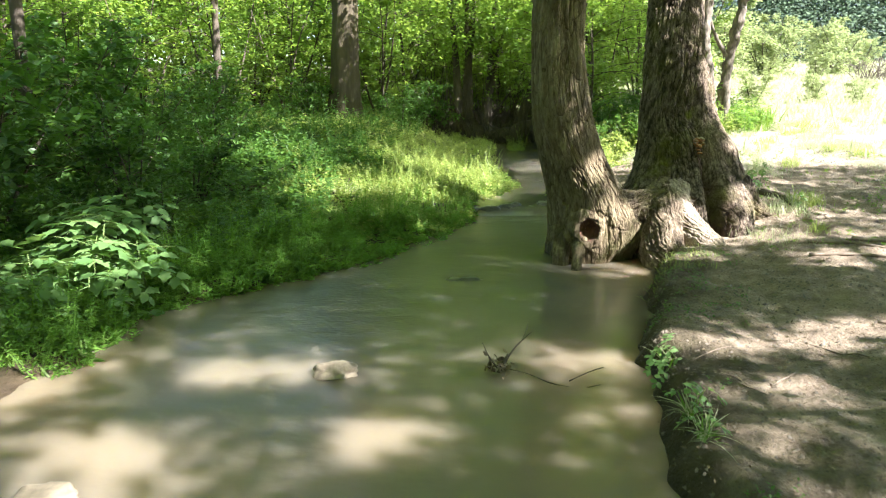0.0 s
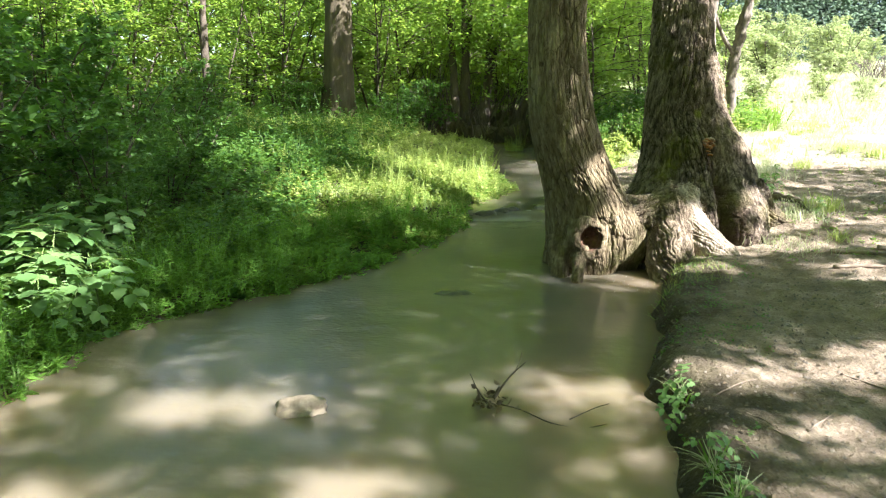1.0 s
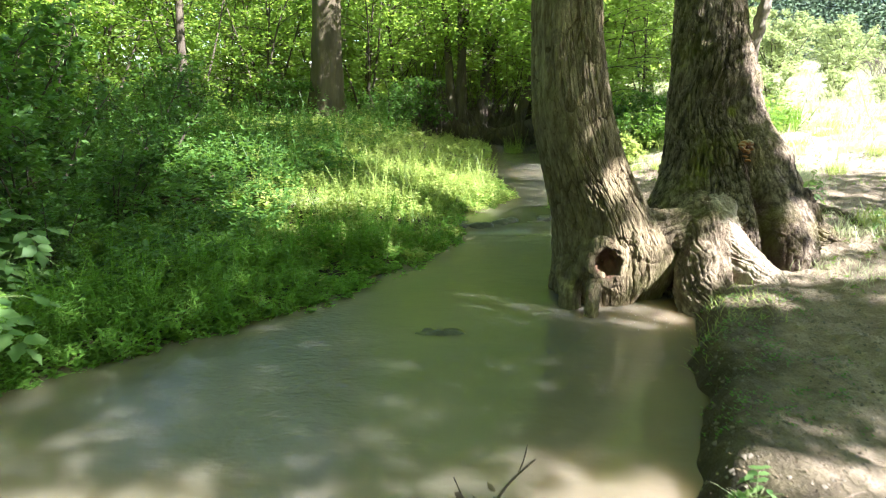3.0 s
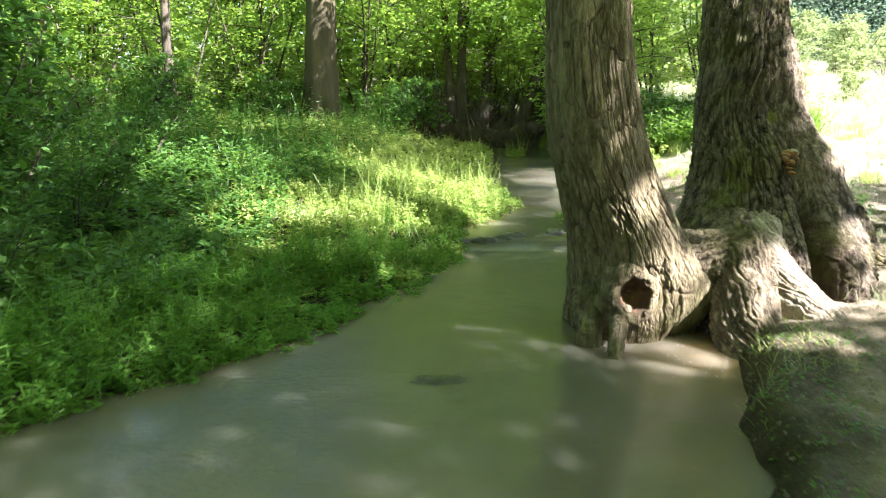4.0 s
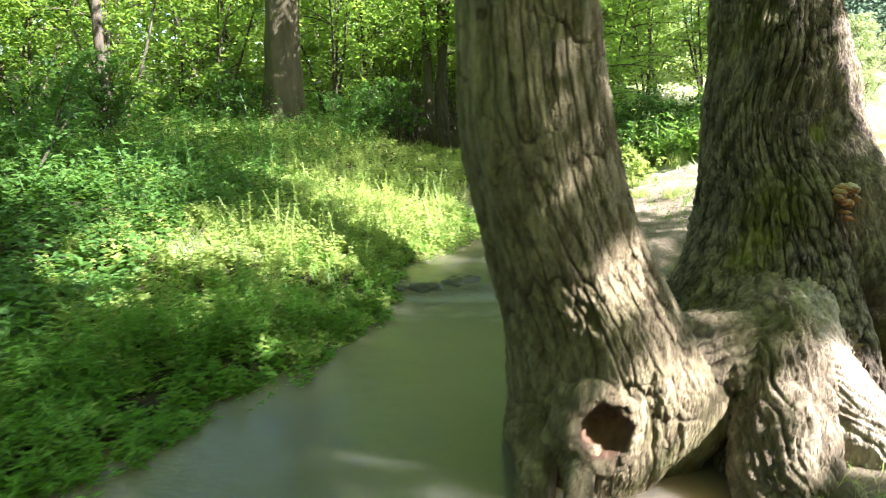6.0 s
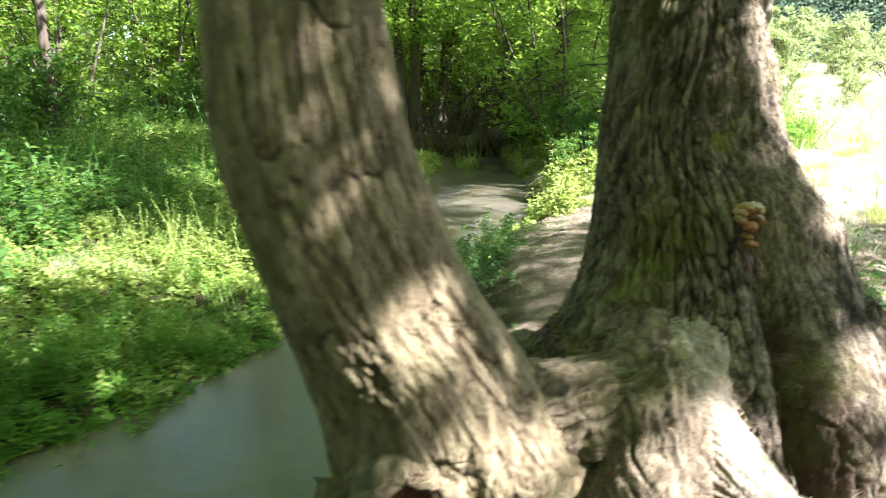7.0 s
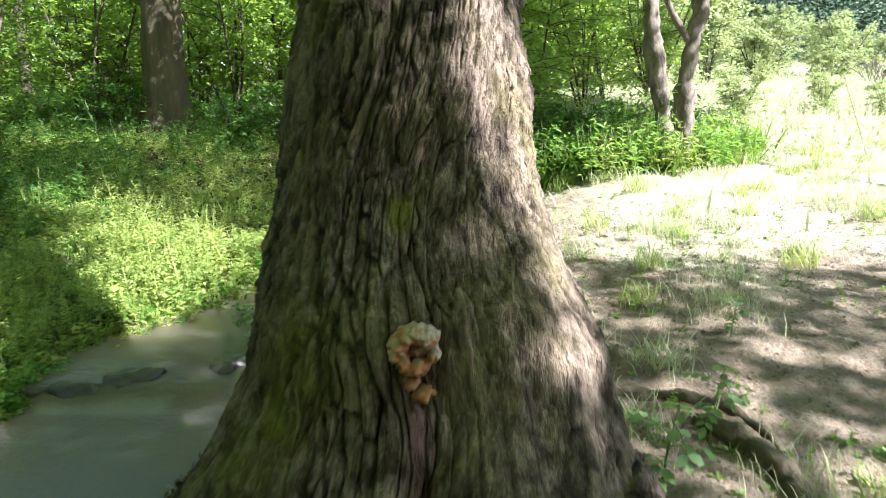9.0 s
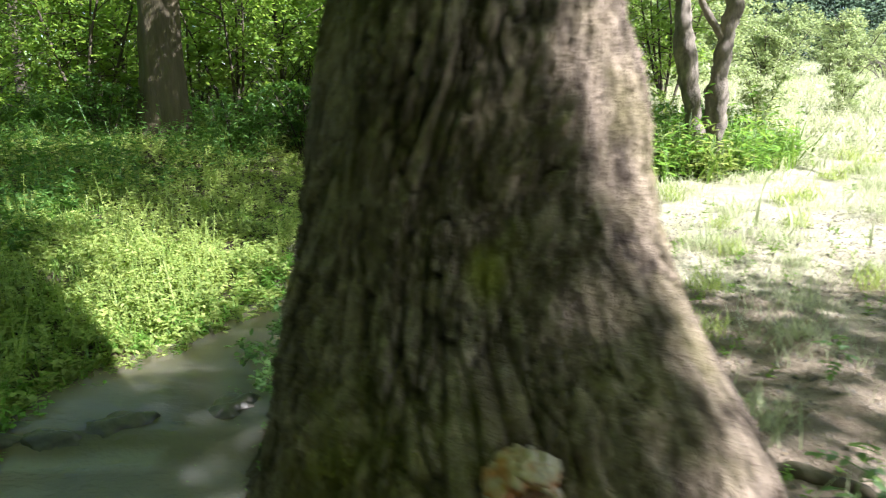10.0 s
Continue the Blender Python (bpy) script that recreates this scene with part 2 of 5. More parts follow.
def bark_material(name, crest, furrow, moss, fine, stripes=0.5):
    m, nt, b = material(name)
    crack = attribute(nt, "plate")
    big, small = noise_tex(nt, 2.2, 4.0), noise_tex(nt, fine, 6.0, 0.65, (1, 1, 0.3))
    strip = noise_tex(nt, 26.0, 3.0, 0.6, (1, 1, 0.16))
    crest_col = blend(nt, big.outputs[0], tuple(c * 0.72 for c in crest), tuple(min(1, c * 1.25) for c in crest))
    crest_col = blend(nt, 1.0, crest_col, ramp(nt, strip.outputs[0], [(0.36, (stripes, stripes * 0.95, stripes * 0.9)), (0.5, (0.6 + 0.2 * stripes,) * 3), (0.66, (1.0, 1.0, 1.0))]), "MULTIPLY")
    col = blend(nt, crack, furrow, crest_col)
    col = blend(nt, 0.75, col, ramp(nt, small.outputs[0], [(0.3, (0.30, 0.28, 0.25)), (0.7, (0.78, 0.76, 0.73))]), "OVERLAY")
    patch = noise_tex(nt, 3.1, 5.0, 0.6)
    wet = maths(nt, "MULTIPLY", ramp(nt, patch.outputs[0], [(0.52, (0, 0, 0)), (0.68, (1, 1, 1))]), attribute(nt, "moss"))
    wet = maths(nt, "MINIMUM", maths(nt, "MAXIMUM", wet, maths(nt, "SUBTRACT", attribute(nt, "moss"), 1.4)), 1.0)
    col = blend(nt, maths(nt, "MULTIPLY", attribute(nt, "stain_shade"), 0.85), col, (0.045, 0.026, 0.018))
    nt.links.new(blend(nt, wet, col, moss), b.inputs["Base Color"])
    b.inputs["Roughness"].default_value = 0.88
    b.inputs["Specular IOR Level"].default_value = 0.2
    strand = noise_tex(nt, 34, 4.0, 0.65, (1, 1, 0.22))
    ridge = maths(nt, "MINIMUM", maths(nt, "ABSOLUTE", maths(nt, "SUBTRACT", strand.outputs[0], 0.5)), 0.10)
    grit = noise_tex(nt, 150, 5.0, 0.7)
    rough_h = maths(nt, "ADD", maths(nt, "MULTIPLY", small.outputs[0], 0.7), maths(nt, "MULTIPLY", grit.outputs[0], 0.45))
    bump(nt, b, maths(nt, "ADD", rough_h, maths(nt, "MULTIPLY", ridge, 5.0)), 0.85, 0.012)
    return m


BARK = bark_material("willow_bark", (0.285, 0.238, 0.153), (0.060, 0.043, 0.026), (0.10, 0.11, 0.03), 60)
# Near-black furrow tone: the shade inside the cracks is put into the colour.
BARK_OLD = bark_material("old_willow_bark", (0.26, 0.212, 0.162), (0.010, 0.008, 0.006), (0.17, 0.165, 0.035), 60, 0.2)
BARK_BARE = bark_material("peeled_root", (0.40, 0.345, 0.27), (0.12, 0.095, 0.07), (0.13, 0.12, 0.05), 50, 0.6)
BARK_ROOT = bark_material("bare_root", (0.27, 0.222, 0.160), (0.035, 0.026, 0.018), (0.11, 0.105, 0.035), 50)


def plain_material(name, a, b_col, scale, rough, bump_scale, bump_depth, stretch=None):
    m, nt, b = material(name)
    tex, tex2 = noise_tex(nt, scale, 5.0, 0.6, stretch), noise_tex(nt, bump_scale, 5.0, 0.65, stretch)
    col = ramp(nt, tex.outputs[0], [(0.3, a), (0.7, b_col)])
    col = blend(nt, 0.35, col, ramp(nt, tex2.outputs[0], [(0.3, (0.3, 0.3, 0.3)), (0.7, (0.7, 0.7, 0.7))]), "OVERLAY")
    nt.links.new(col, b.inputs["Base Color"])
    b.inputs["Roughness"].default_value = rough
    bump(nt, b, tex2.outputs[0], 0.7, bump_depth)
    return m


BARK_THIN = plain_material("thin_bark", (0.05, 0.04, 0.029), (0.12, 0.097, 0.068), 11, 0.9, 40, 0.02, (1, 1, 0.25))
BARK_FAR = plain_material("brown_bark", (0.050, 0.040, 0.023), (0.100, 0.081, 0.046), 5, 0.9, 26, 0.02, (1, 1, 0.2))
BARK_PALE = plain_material("pale_bark", (0.06, 0.05, 0.038), (0.23, 0.195, 0.15), 14, 0.9, 30, 0.03, (1, 1, 0.45))
TWIG = plain_material("twig_wood", (0.10, 0.075, 0.05), (0.24, 0.19, 0.14), 20, 0.85, 120, 0.002)
STONE = plain_material("stone", (0.13, 0.105, 0.072), (0.31, 0.26, 0.18), 9, 0.75, 55, 0.006)
STONE_WET = plain_material("wet_stone", (0.028, 0.028, 0.022), (0.085, 0.08, 0.06), 9, 0.3, 45, 0.006)
ROT = plain_material("rotten_wood", (0.04, 0.021, 0.012), (0.115, 0.058, 0.028), 14, 0.9, 60, 0.008)
FUNGUS = plain_material("fungus_flesh", (0.34, 0.13, 0.04), (0.42, 0.31, 0.2), 55, 0.65, 90, 0.004)
_nt = FUNGUS.node_tree
_base = _nt.nodes["Principled BSDF"].inputs["Base Color"]
_nt.links.new(blend(_nt, 0.85, _base.links[0].from_socket, ramp(_nt, attribute(_nt, "band"), [(0.0, (0.10, 0.035, 0.012)), (0.25, (0.34, 0.13, 0.028)), (0.48, (0.32, 0.125, 0.028)), (0.66, (0.28, 0.20, 0.11)), (1.0, (0.38, 0.335, 0.26))])), _base)
STEM_GREEN = plain_material("green_stem", (0.07, 0.13, 0.03), (0.16, 0.22, 0.06), 12, 0.6, 80, 0.001)
LITTER = plain_material("dead_leaf", (0.08, 0.055, 0.03), (0.18, 0.135, 0.08), 3, 0.8, 70, 0.002)

CRUMB = plain_material("earth_crumb", (0.07, 0.058, 0.042), (0.20, 0.17, 0.13), 15, 0.9, 80, 0.002)
PETAL = plain_material("petal", (0.55, 0.53, 0.46), (0.75, 0.73, 0.66), 40, 0.6, 80, 0.001)


def ground_material():
    m, nt, b = material("soil")
    big, mid, fine = noise_tex(nt, 0.9, 5.0), noise_tex(nt, 7.0, 6.0, 0.6), noise_tex(nt, 70.0, 6.0, 0.7)
    dirt = ramp(nt, mid.outputs[0], [(0.25, (0.138, 0.106, 0.072)), (0.5, (0.236, 0.188, 0.135)), (0.75, (0.355, 0.292, 0.218))])
    dirt = blend(nt, 0.5, dirt, ramp(nt, fine.outputs[0], [(0.3, (0.3, 0.3, 0.29)), (0.7, (0.7, 0.69, 0.67))]), "OVERLAY")
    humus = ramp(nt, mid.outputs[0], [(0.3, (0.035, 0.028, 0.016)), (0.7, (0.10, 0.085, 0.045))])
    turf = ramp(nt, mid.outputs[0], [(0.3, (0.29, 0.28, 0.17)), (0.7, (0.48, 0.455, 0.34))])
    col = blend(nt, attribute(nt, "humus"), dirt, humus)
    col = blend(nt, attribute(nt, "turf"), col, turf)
    wet = attribute(nt, "wet")
    col = blend(nt, wet, col, blend(nt, 1.0, col, (0.42, 0.38, 0.32), "MULTIPLY"))
    nt.links.new(col, b.inputs["Base Color"])
    nt.links.new(maths(nt, "SUBTRACT", 0.92, maths(nt, "MULTIPLY", wet, 0.35)), b.inputs["Roughness"])
    b.inputs["Specular IOR Level"].default_value = 0.25
    height = maths(nt, "ADD", maths(nt, "MULTIPLY", mid.outputs[0], 0.6), maths(nt, "MULTIPLY", fine.outputs[0], 0.4))
    clod = noise_tex(nt, 24.0, 4.0, 0.6)
    height = maths(nt, "ADD", height, maths(nt, "MULTIPLY", clod.outputs[0], 0.6))
    bump(nt, b, height, 1.0, 0.05)
    return m


def water_material():
    m, nt, b = material("silty_water")
    tex = noise_tex(nt, 0.55, 3.0, 0.5)
    shallow = attribute(nt, "shallow")
    col = ramp(nt, tex.outputs[0], [(0.35, (0.090, 0.086, 0.062)), (0.7, (0.138, 0.126, 0.092))])
    col = blend(nt, shallow, col, (0.205, 0.16, 0.102))
    foam = attribute(nt, "foam")
    col = blend(nt, foam, col, (0.40, 0.41, 0.38))
    nt.links.new(col, b.inputs["Base Color"])
    b.subsurface_method = "BURLEY"
    b.inputs["Subsurface Weight"].default_value = 1.0
    b.inputs["Subsurface Radius"].default_value = (0.32, 0.28, 0.20)
    b.inputs["Subsurface Scale"].default_value = 0.75
    b.inputs["Roughness"].default_value = 0.18
    b.inputs["IOR"].default_value = 1.333
    w1, w2 = noise_tex(nt, 5.0, 2.0, 0.5, (1.0, 1.6, 1)), noise_tex(nt, 26.0, 2.0, 0.5, (1.0, 1.8, 1))
    h = maths(nt, "ADD", maths(nt, "MULTIPLY", w1.outputs[0], 0.7), maths(nt, "MULTIPLY", w2.outputs[0], maths(nt, "ADD", 0.10, maths(nt, "MULTIPLY", attribute(nt, "ripple"), 0.9))))
    bump(nt, b, h, 0.5, 0.016)
    return m


SOIL, WATER = ground_material(), water_material()

# ---- ground and water ----
LEFT_Y = (-6, 1.5, 2.4, 2.9, 3.5, 4.0, 4.3, 4.86, 5.55, 6.3, 7.0, 7.97, 8.3, 9.2, 10.3, 11.5, 12.9, 16, 20)
LEFT_X = (-2.6, -1.95, -1.86, -1.84, -1.80, -1.44, -1.07, -0.65, -0.22, 0.12, 0.22, 0.74, 0.84, 0.79, 0.70, 0.82, 1.02, 1.15, 0.4)
RIGHT_Y = (-6, 0.5, 1.98, 2.54, 3.2, 3.99, 4.5, 4.9, 5.6, 6.8, 7.6, 8.4, 9.3, 13.9, 16, 20)
RIGHT_X = (0.3, 0.66, 0.80, 0.91, 1.09, 1.36, 1.55, 1.62, 1.32, 1.12, 1.18, 1.55, 1.95, 2.25, 2.3, 2.3)
SILL = 6.8


def water_level(y):
    return 0.07 * step(SILL - 0.10, SILL + 0.06, y)


def edges(x, y):
    wob = 0.05 * vnoise(y * 3.1, y * 0 + 4.0, seed=3) + 0.025 * vnoise(y * 9.0, y * 0 + 1.0, seed=4)
    return spline(np.clip(y, -6, 20), LEFT_Y, LEFT_X) + wob - x, x - spline(np.clip(y, -6, 20), RIGHT_Y, RIGHT_X) + wob + 0.03 * vnoise(y * 6.3, y * 0 + 8.0, seed=6)


def height(x, y):
    x, y = np.asarray(x, float), np.asarray(y, float)
    dl, dr = edges(x, y)
    lev = water_level(y)
    left = lev - 0.03 + 0.075 * step(-0.06, 0.22, dl) + 0.12 * step(0.2, 2.0, dl) + 0.045 * np.maximum(y - 6, 0) * step(0.3, 3.0, dl)
    left = left + 0.10 * step(1.5, 5, dl)
    near = np.maximum(0.14 + 0.06 * (np.clip(y, -8, 43) - 3.0), 0.13) + 0.006 * np.clip(y - 8, 0, 30)
    right = lev - 0.06 + 0.21 * step(-0.05, 0.16 + 0.2 * step(4.2, 5.0, y) + 0.4 * np.exp(-((y - 7.0) / 1.3) ** 2), dr)
    right = right + np.maximum(near - lev - 0.15, 0) * step(0.15, 1.5 + 0.14 * np.maximum(y - 6, 0), dr) + 0.02 * np.clip(x - 2, 0, 20)
    right = right + 0.03 * step(1.9, 2.6, x) * np.exp(-((y - 5.2) / 1.2) ** 2)
    right = right + 0.06 * np.exp(-((x - 1.88) / 0.24) ** 2 - ((y - 4.50) / 0.22) ** 2)
    bed = lev - 0.28 * np.minimum(step(0, 0.5, -dl), step(0, 0.5, -dr)) - 0.02
    close = y > 17.0
    h = np.where(dl > -0.06, left, np.where(dr > -0.05, right, bed))
    shut = 0.25 + 0.05 * (y - 12)
    h = np.where(close, np.maximum(h, h + (shut - h) * step(17.0, 18.0, y)), h)
    out = step(-0.02, 0.3, np.maximum(dl, dr))
    h = h + out * (0.035 * fbm(x * 1.7, y * 1.7, seed=11) + 0.010 * fbm(x * 9, y * 9, seed=12))
    h = h + out * 0.006 * fbm(x * 31, y * 31, seed=14, octaves=2) * (np.hypot(x, y - 4) < 9)
    far = np.hypot(x, y)
    return h + 0.5 * step(30, 140, far) * fbm(x * 0.03, y * 0.03, seed=15)


def line(fine_from, fine_to, pitch, lo, hi, growth=1.16):
    mid = list(np.arange(fine_from, fine_to, pitch))
    for sign, end, lst in ((-1, lo, []), (1, hi, [])):
        s, v = pitch, (mid[0] if sign < 0 else mid[-1])
        while (v > lo if sign < 0 else v < hi):
            s *= growth
            v += sign * s
            lst.append(v)
        mid = lst[::-1] + mid if sign < 0 else mid + lst
    return np.array(mid)


gx, gy = line(-2.5, 3.6, 0.026, -160, 160), line(0.9, 8.2, 0.028, -120, 220)
GX, GY = np.meshgrid(gx, gy)
GZ = height(GX, GY)
dl, dr = edges(GX, GY)
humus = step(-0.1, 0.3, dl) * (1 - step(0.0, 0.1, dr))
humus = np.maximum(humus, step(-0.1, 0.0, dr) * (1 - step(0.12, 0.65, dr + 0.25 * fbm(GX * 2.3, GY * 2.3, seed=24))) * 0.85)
humus = np.maximum(humus, step(14.5, 16.5, GY) * (1 - step(4.0, 7.0, GX)))
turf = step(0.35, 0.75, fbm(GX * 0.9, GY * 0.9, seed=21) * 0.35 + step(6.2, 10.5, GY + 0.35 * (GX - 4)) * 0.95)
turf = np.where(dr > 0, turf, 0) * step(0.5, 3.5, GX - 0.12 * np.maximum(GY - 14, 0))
wet = np.maximum(1 - step(0.02, 0.16, GZ - water_level(GY) + 0.03 * fbm(GX * 6, GY * 6, seed=23)), 0)
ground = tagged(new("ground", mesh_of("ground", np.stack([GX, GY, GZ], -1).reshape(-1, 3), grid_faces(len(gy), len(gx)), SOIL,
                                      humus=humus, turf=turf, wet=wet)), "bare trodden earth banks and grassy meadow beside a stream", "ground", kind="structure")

wx, wy = np.arange(-3.2, 3.2, 0.06), np.concatenate([np.arange(-6, 2, 0.25), np.arange(2, 9, 0.035), np.arange(9, 18.6, 0.2)])
WX, WY = np.meshgrid(wx, wy)
dl, dr = edges(WX, WY)
rip = np.exp(-((WY - SILL + 0.25) / 0.35) ** 2) + np.exp(-((WX + 0.62 + 0.12 * (WY - 4.4)) / 0.34) ** 2) * step(2.9, 3.7, WY) * (1 - step(4.9, 5.5, WY))
WZ = water_level(WY) + 0.004 * rip * fbm(WX * 14, WY * 14, seed=31) + 0.012 * np.exp(-((WY - SILL + 0.22) / 0.14) ** 2) * (0.5 + 0.5 * vnoise(WX * 9, WY * 9, seed=32))
lip = WY + 0.07 * vnoise(WX * 2.3, WX * 0 + 2.0, seed=34)
foam = np.clip(0.8 * np.exp(-((lip - SILL + 0.10) / 0.03) ** 2) * step(-0.1, 0.5, fbm(WX * 6, WY * 3, seed=35)) + 0.12 * np.exp(-((lip - SILL + 0.36) / 0.14) ** 2) * step(0.05, 0.7, fbm(WX * 5, WY * 11, seed=36)), 0, 0.22)
shallow = step(-0.75, -0.1, dr) * (1 - step(5.0, 5.6, WY)) * (0.55 + 0.45 * fbm(WX * 2, WY * 2, seed=33)) + 0.4 * step(-0.5, 0, dl) + 0.55 * (1 - step(2.2, 4.2, WY))
water = tagged(new("water", mesh_of("water", np.stack([WX, WY, WZ], -1).reshape(-1, 3), grid_faces(len(wy), len(wx)), WATER,
                                    shallow=np.clip(shallow, 0, 1), ripple=np.clip(rip, 0, 1), foam=foam)), "murky olive-brown stream water with soft reflections", "water", kind="structure")


# ---- the two old trees ----
def bark_skin(path, rows_at, around, lobes, plates, plate_len, depth, seed, twist=0.0, moss=None, furrow=0.25, rough=0.2, warp=1.0, chips=1.0):
    """A trunk from nodes (z, x, y, r), with furrowed bark plates in relief."""
    zs, xs, ys, rs = (np.array(c, float) for c in zip(*path))
    z = np.asarray(rows_at, float)
    th = np.linspace(0, 2 * np.pi, around, endpoint=False)
    th = th - 0.42 * np.sin(th + np.pi / 2)
    Z, TH = np.meshgrid(z, th, indexing="ij")
    cx, cy, r = spline(Z, zs, xs), spline(Z, zs, ys), spline(Z, zs, rs)
    R = r * (1 + lobes(TH, Z))
    R = R + 0.018 * fbm(np.cos(TH) * 2.2 + 5, np.sin(TH) * 2.2, Z * 2.2, seed)
    A = TH + twist * Z
    wide = float(np.interp(0.9, zs, rs))
    px, py = np.cos(A) * wide, np.sin(A) * wide
    wu = warp * (0.7 * fbm(px * 5, py * 5, Z * 3.0, seed + 2, 2) + 0.28 * fbm(px * 22, py * 22, Z * 12, seed + 3, 3))
    wv = 0.65 * fbm(px * 7 + 7, py * 7, Z * 6, seed + 4, 3)
    u = np.mod(A / (2 * np.pi), 1.0) * plates

    def crack(f, ln, s, width):
        f1, f2, num = cells(np.mod(u * f + wu * f ** 0.5, plates * f), Z / ln + wv, plates * f, s)
        return np.clip((f2 - f1) / width, 0, 1) ** 0.5, num

    uneven = np.clip(0.9 + 1.1 * fbm(px * 10, py * 10, Z * 6, seed + 11, 3), 0.25, 1.8)
    main, height_no = crack(1, plate_len, seed, furrow * uneven)
    second, small_no = crack(2, plate_len * 0.4, seed + 20, furrow * 0.9 * uneven)
    coarse, _ = crack(0.5, plate_len * 1.5, seed + 40, furrow * 0.45 * uneven)
    third, tiny_no = crack(3, plate_len * 0.2, seed + 22, furrow)
    grain = fbm(px * 150, py * 150, Z * 60, seed + 6)
    flake = fbm(px * 45, py * 45, Z * 24, seed + 7, 4)
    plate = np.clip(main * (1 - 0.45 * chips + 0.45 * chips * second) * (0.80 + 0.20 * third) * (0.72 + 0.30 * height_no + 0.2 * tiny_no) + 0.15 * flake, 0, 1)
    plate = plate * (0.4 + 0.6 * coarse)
    relief = depth * (0.95 * chips * (coarse - 0.8) + 0.75 * main + 0.35 * height_no * main + 0.26 * chips * second * main * (0.5 + small_no) + 0.16 * chips * third * (0.3 + tiny_no) + 0.36 * chips * flake + rough * grain - 0.85)
    relief = relief * np.clip(1.0 + 0.6 * fbm(px * 8 + 9, py * 8, Z * 3, seed + 8), 0.45, 1.6)
    R = R + relief * np.clip(r / 0.2, 0.3, 1)
    verts = np.stack([cx + R * np.cos(TH), cy + R * np.sin(TH), Z], -1).reshape(-1, 3)
    rows = len(z)
    verts = np.concatenate([verts, [(cx[-1, 0], cy[-1, 0], z[-1])]])
    i = np.arange(around)
    top = np.stack([(rows - 1) * around + i, (rows - 1) * around + np.roll(i, -1), np.full(around, rows * around)], 1)
    att = np.concatenate([plate.ravel(), [1]])
    ms = np.concatenate([(moss(TH, Z) if moss else 0 * Z).ravel(), [0]])
    return verts, [grid_faces(rows, around, True), top], att, ms


def bump_at(th, z, at, zc, w, h):
    d = (th - at + np.pi) % (2 * np.pi) - np.pi
    return np.exp(-(d / w) ** 2 - ((z - zc) / h) ** 2)


TREE_A = [(-0.25, 1.22, 5.06, 0.36), (0.2, 1.186, 5.02, 0.325), (0.5, 1.120, 4.94, 0.295), (0.8, 0.991, 4.843, 0.249), (1.1, 0.892, 4.788, 0.223), (1.5, 0.845, 4.796, 0.192),
          (2.0, 0.842, 4.811, 0.175), (3.0, 0.87, 4.85, 0.165), (5.0, 1.05, 4.9, 0.13), (7.5, 1.2, 4.7, 0.07)]
TREE_B = [(-0.1, 2.035, 5.27, 0.60), (0.1, 2.035, 5.29, 0.56), (0.3, 2.04, 5.315, 0.525), (0.45, 2.05, 5.37, 0.475), (0.6, 2.085, 5.495, 0.401), (0.75, 2.093, 5.599, 0.349), (0.9, 2.070, 5.639, 0.312), (1.05, 2.045, 5.732, 0.273),
          (1.2, 2.055, 5.799, 0.267), (1.4, 2.102, 5.856, 0.287), (1.6, 2.131, 5.941, 0.293), (1.85, 2.182, 6.05, 0.298), (2.1, 2.22, 6.16, 0.30), (3.0, 2.45, 6.35, 0.26), (5.0, 2.9, 6.7, 0.20), (8.0, 3.2, 6.8, 0.09)]
HIP_Z, HIP = (-0.1, 0.1, 0.3, 0.45, 0.6, 0.75, 0.9, 1.05, 1.2, 1.4, 8.0), (0.0, 0.02, 0.06, 0.075, 0.10, 0.135, 0.136, 0.13, 0.085, 0.0, 0.0)
fine_rows = np.concatenate([np.arange(-0.2, 2.15, 0.0056), np.arange(2.16, 3, 0.03), np.arange(3.05, 7.5, 0.12)])


def lobes_a(th, z):
    return (0.10 * bump_at(th, z, 0.0, 0.25, 0.6, 0.3) + 0.05 * bump_at(th, z, -2.3, 0.15, 0.5, 0.25) + 0.02 * np.sin(3 * th + 2 * z)
            - 0.05 * bump_at(th, z, -0.6, 0.05, 0.4, 0.2) + 0.34 * bump_at(th, z, -0.30, 0.25, 0.42, 0.17) + 0.03 * np.sin(9 * th) * step(0.6, 0.1, z) - 0.42 * bump_at(th, z, -1.77, 0.29, 0.20, 0.065) - 0.22 * bump_at(th, z, -1.1, -0.02, 0.7, 0.09))


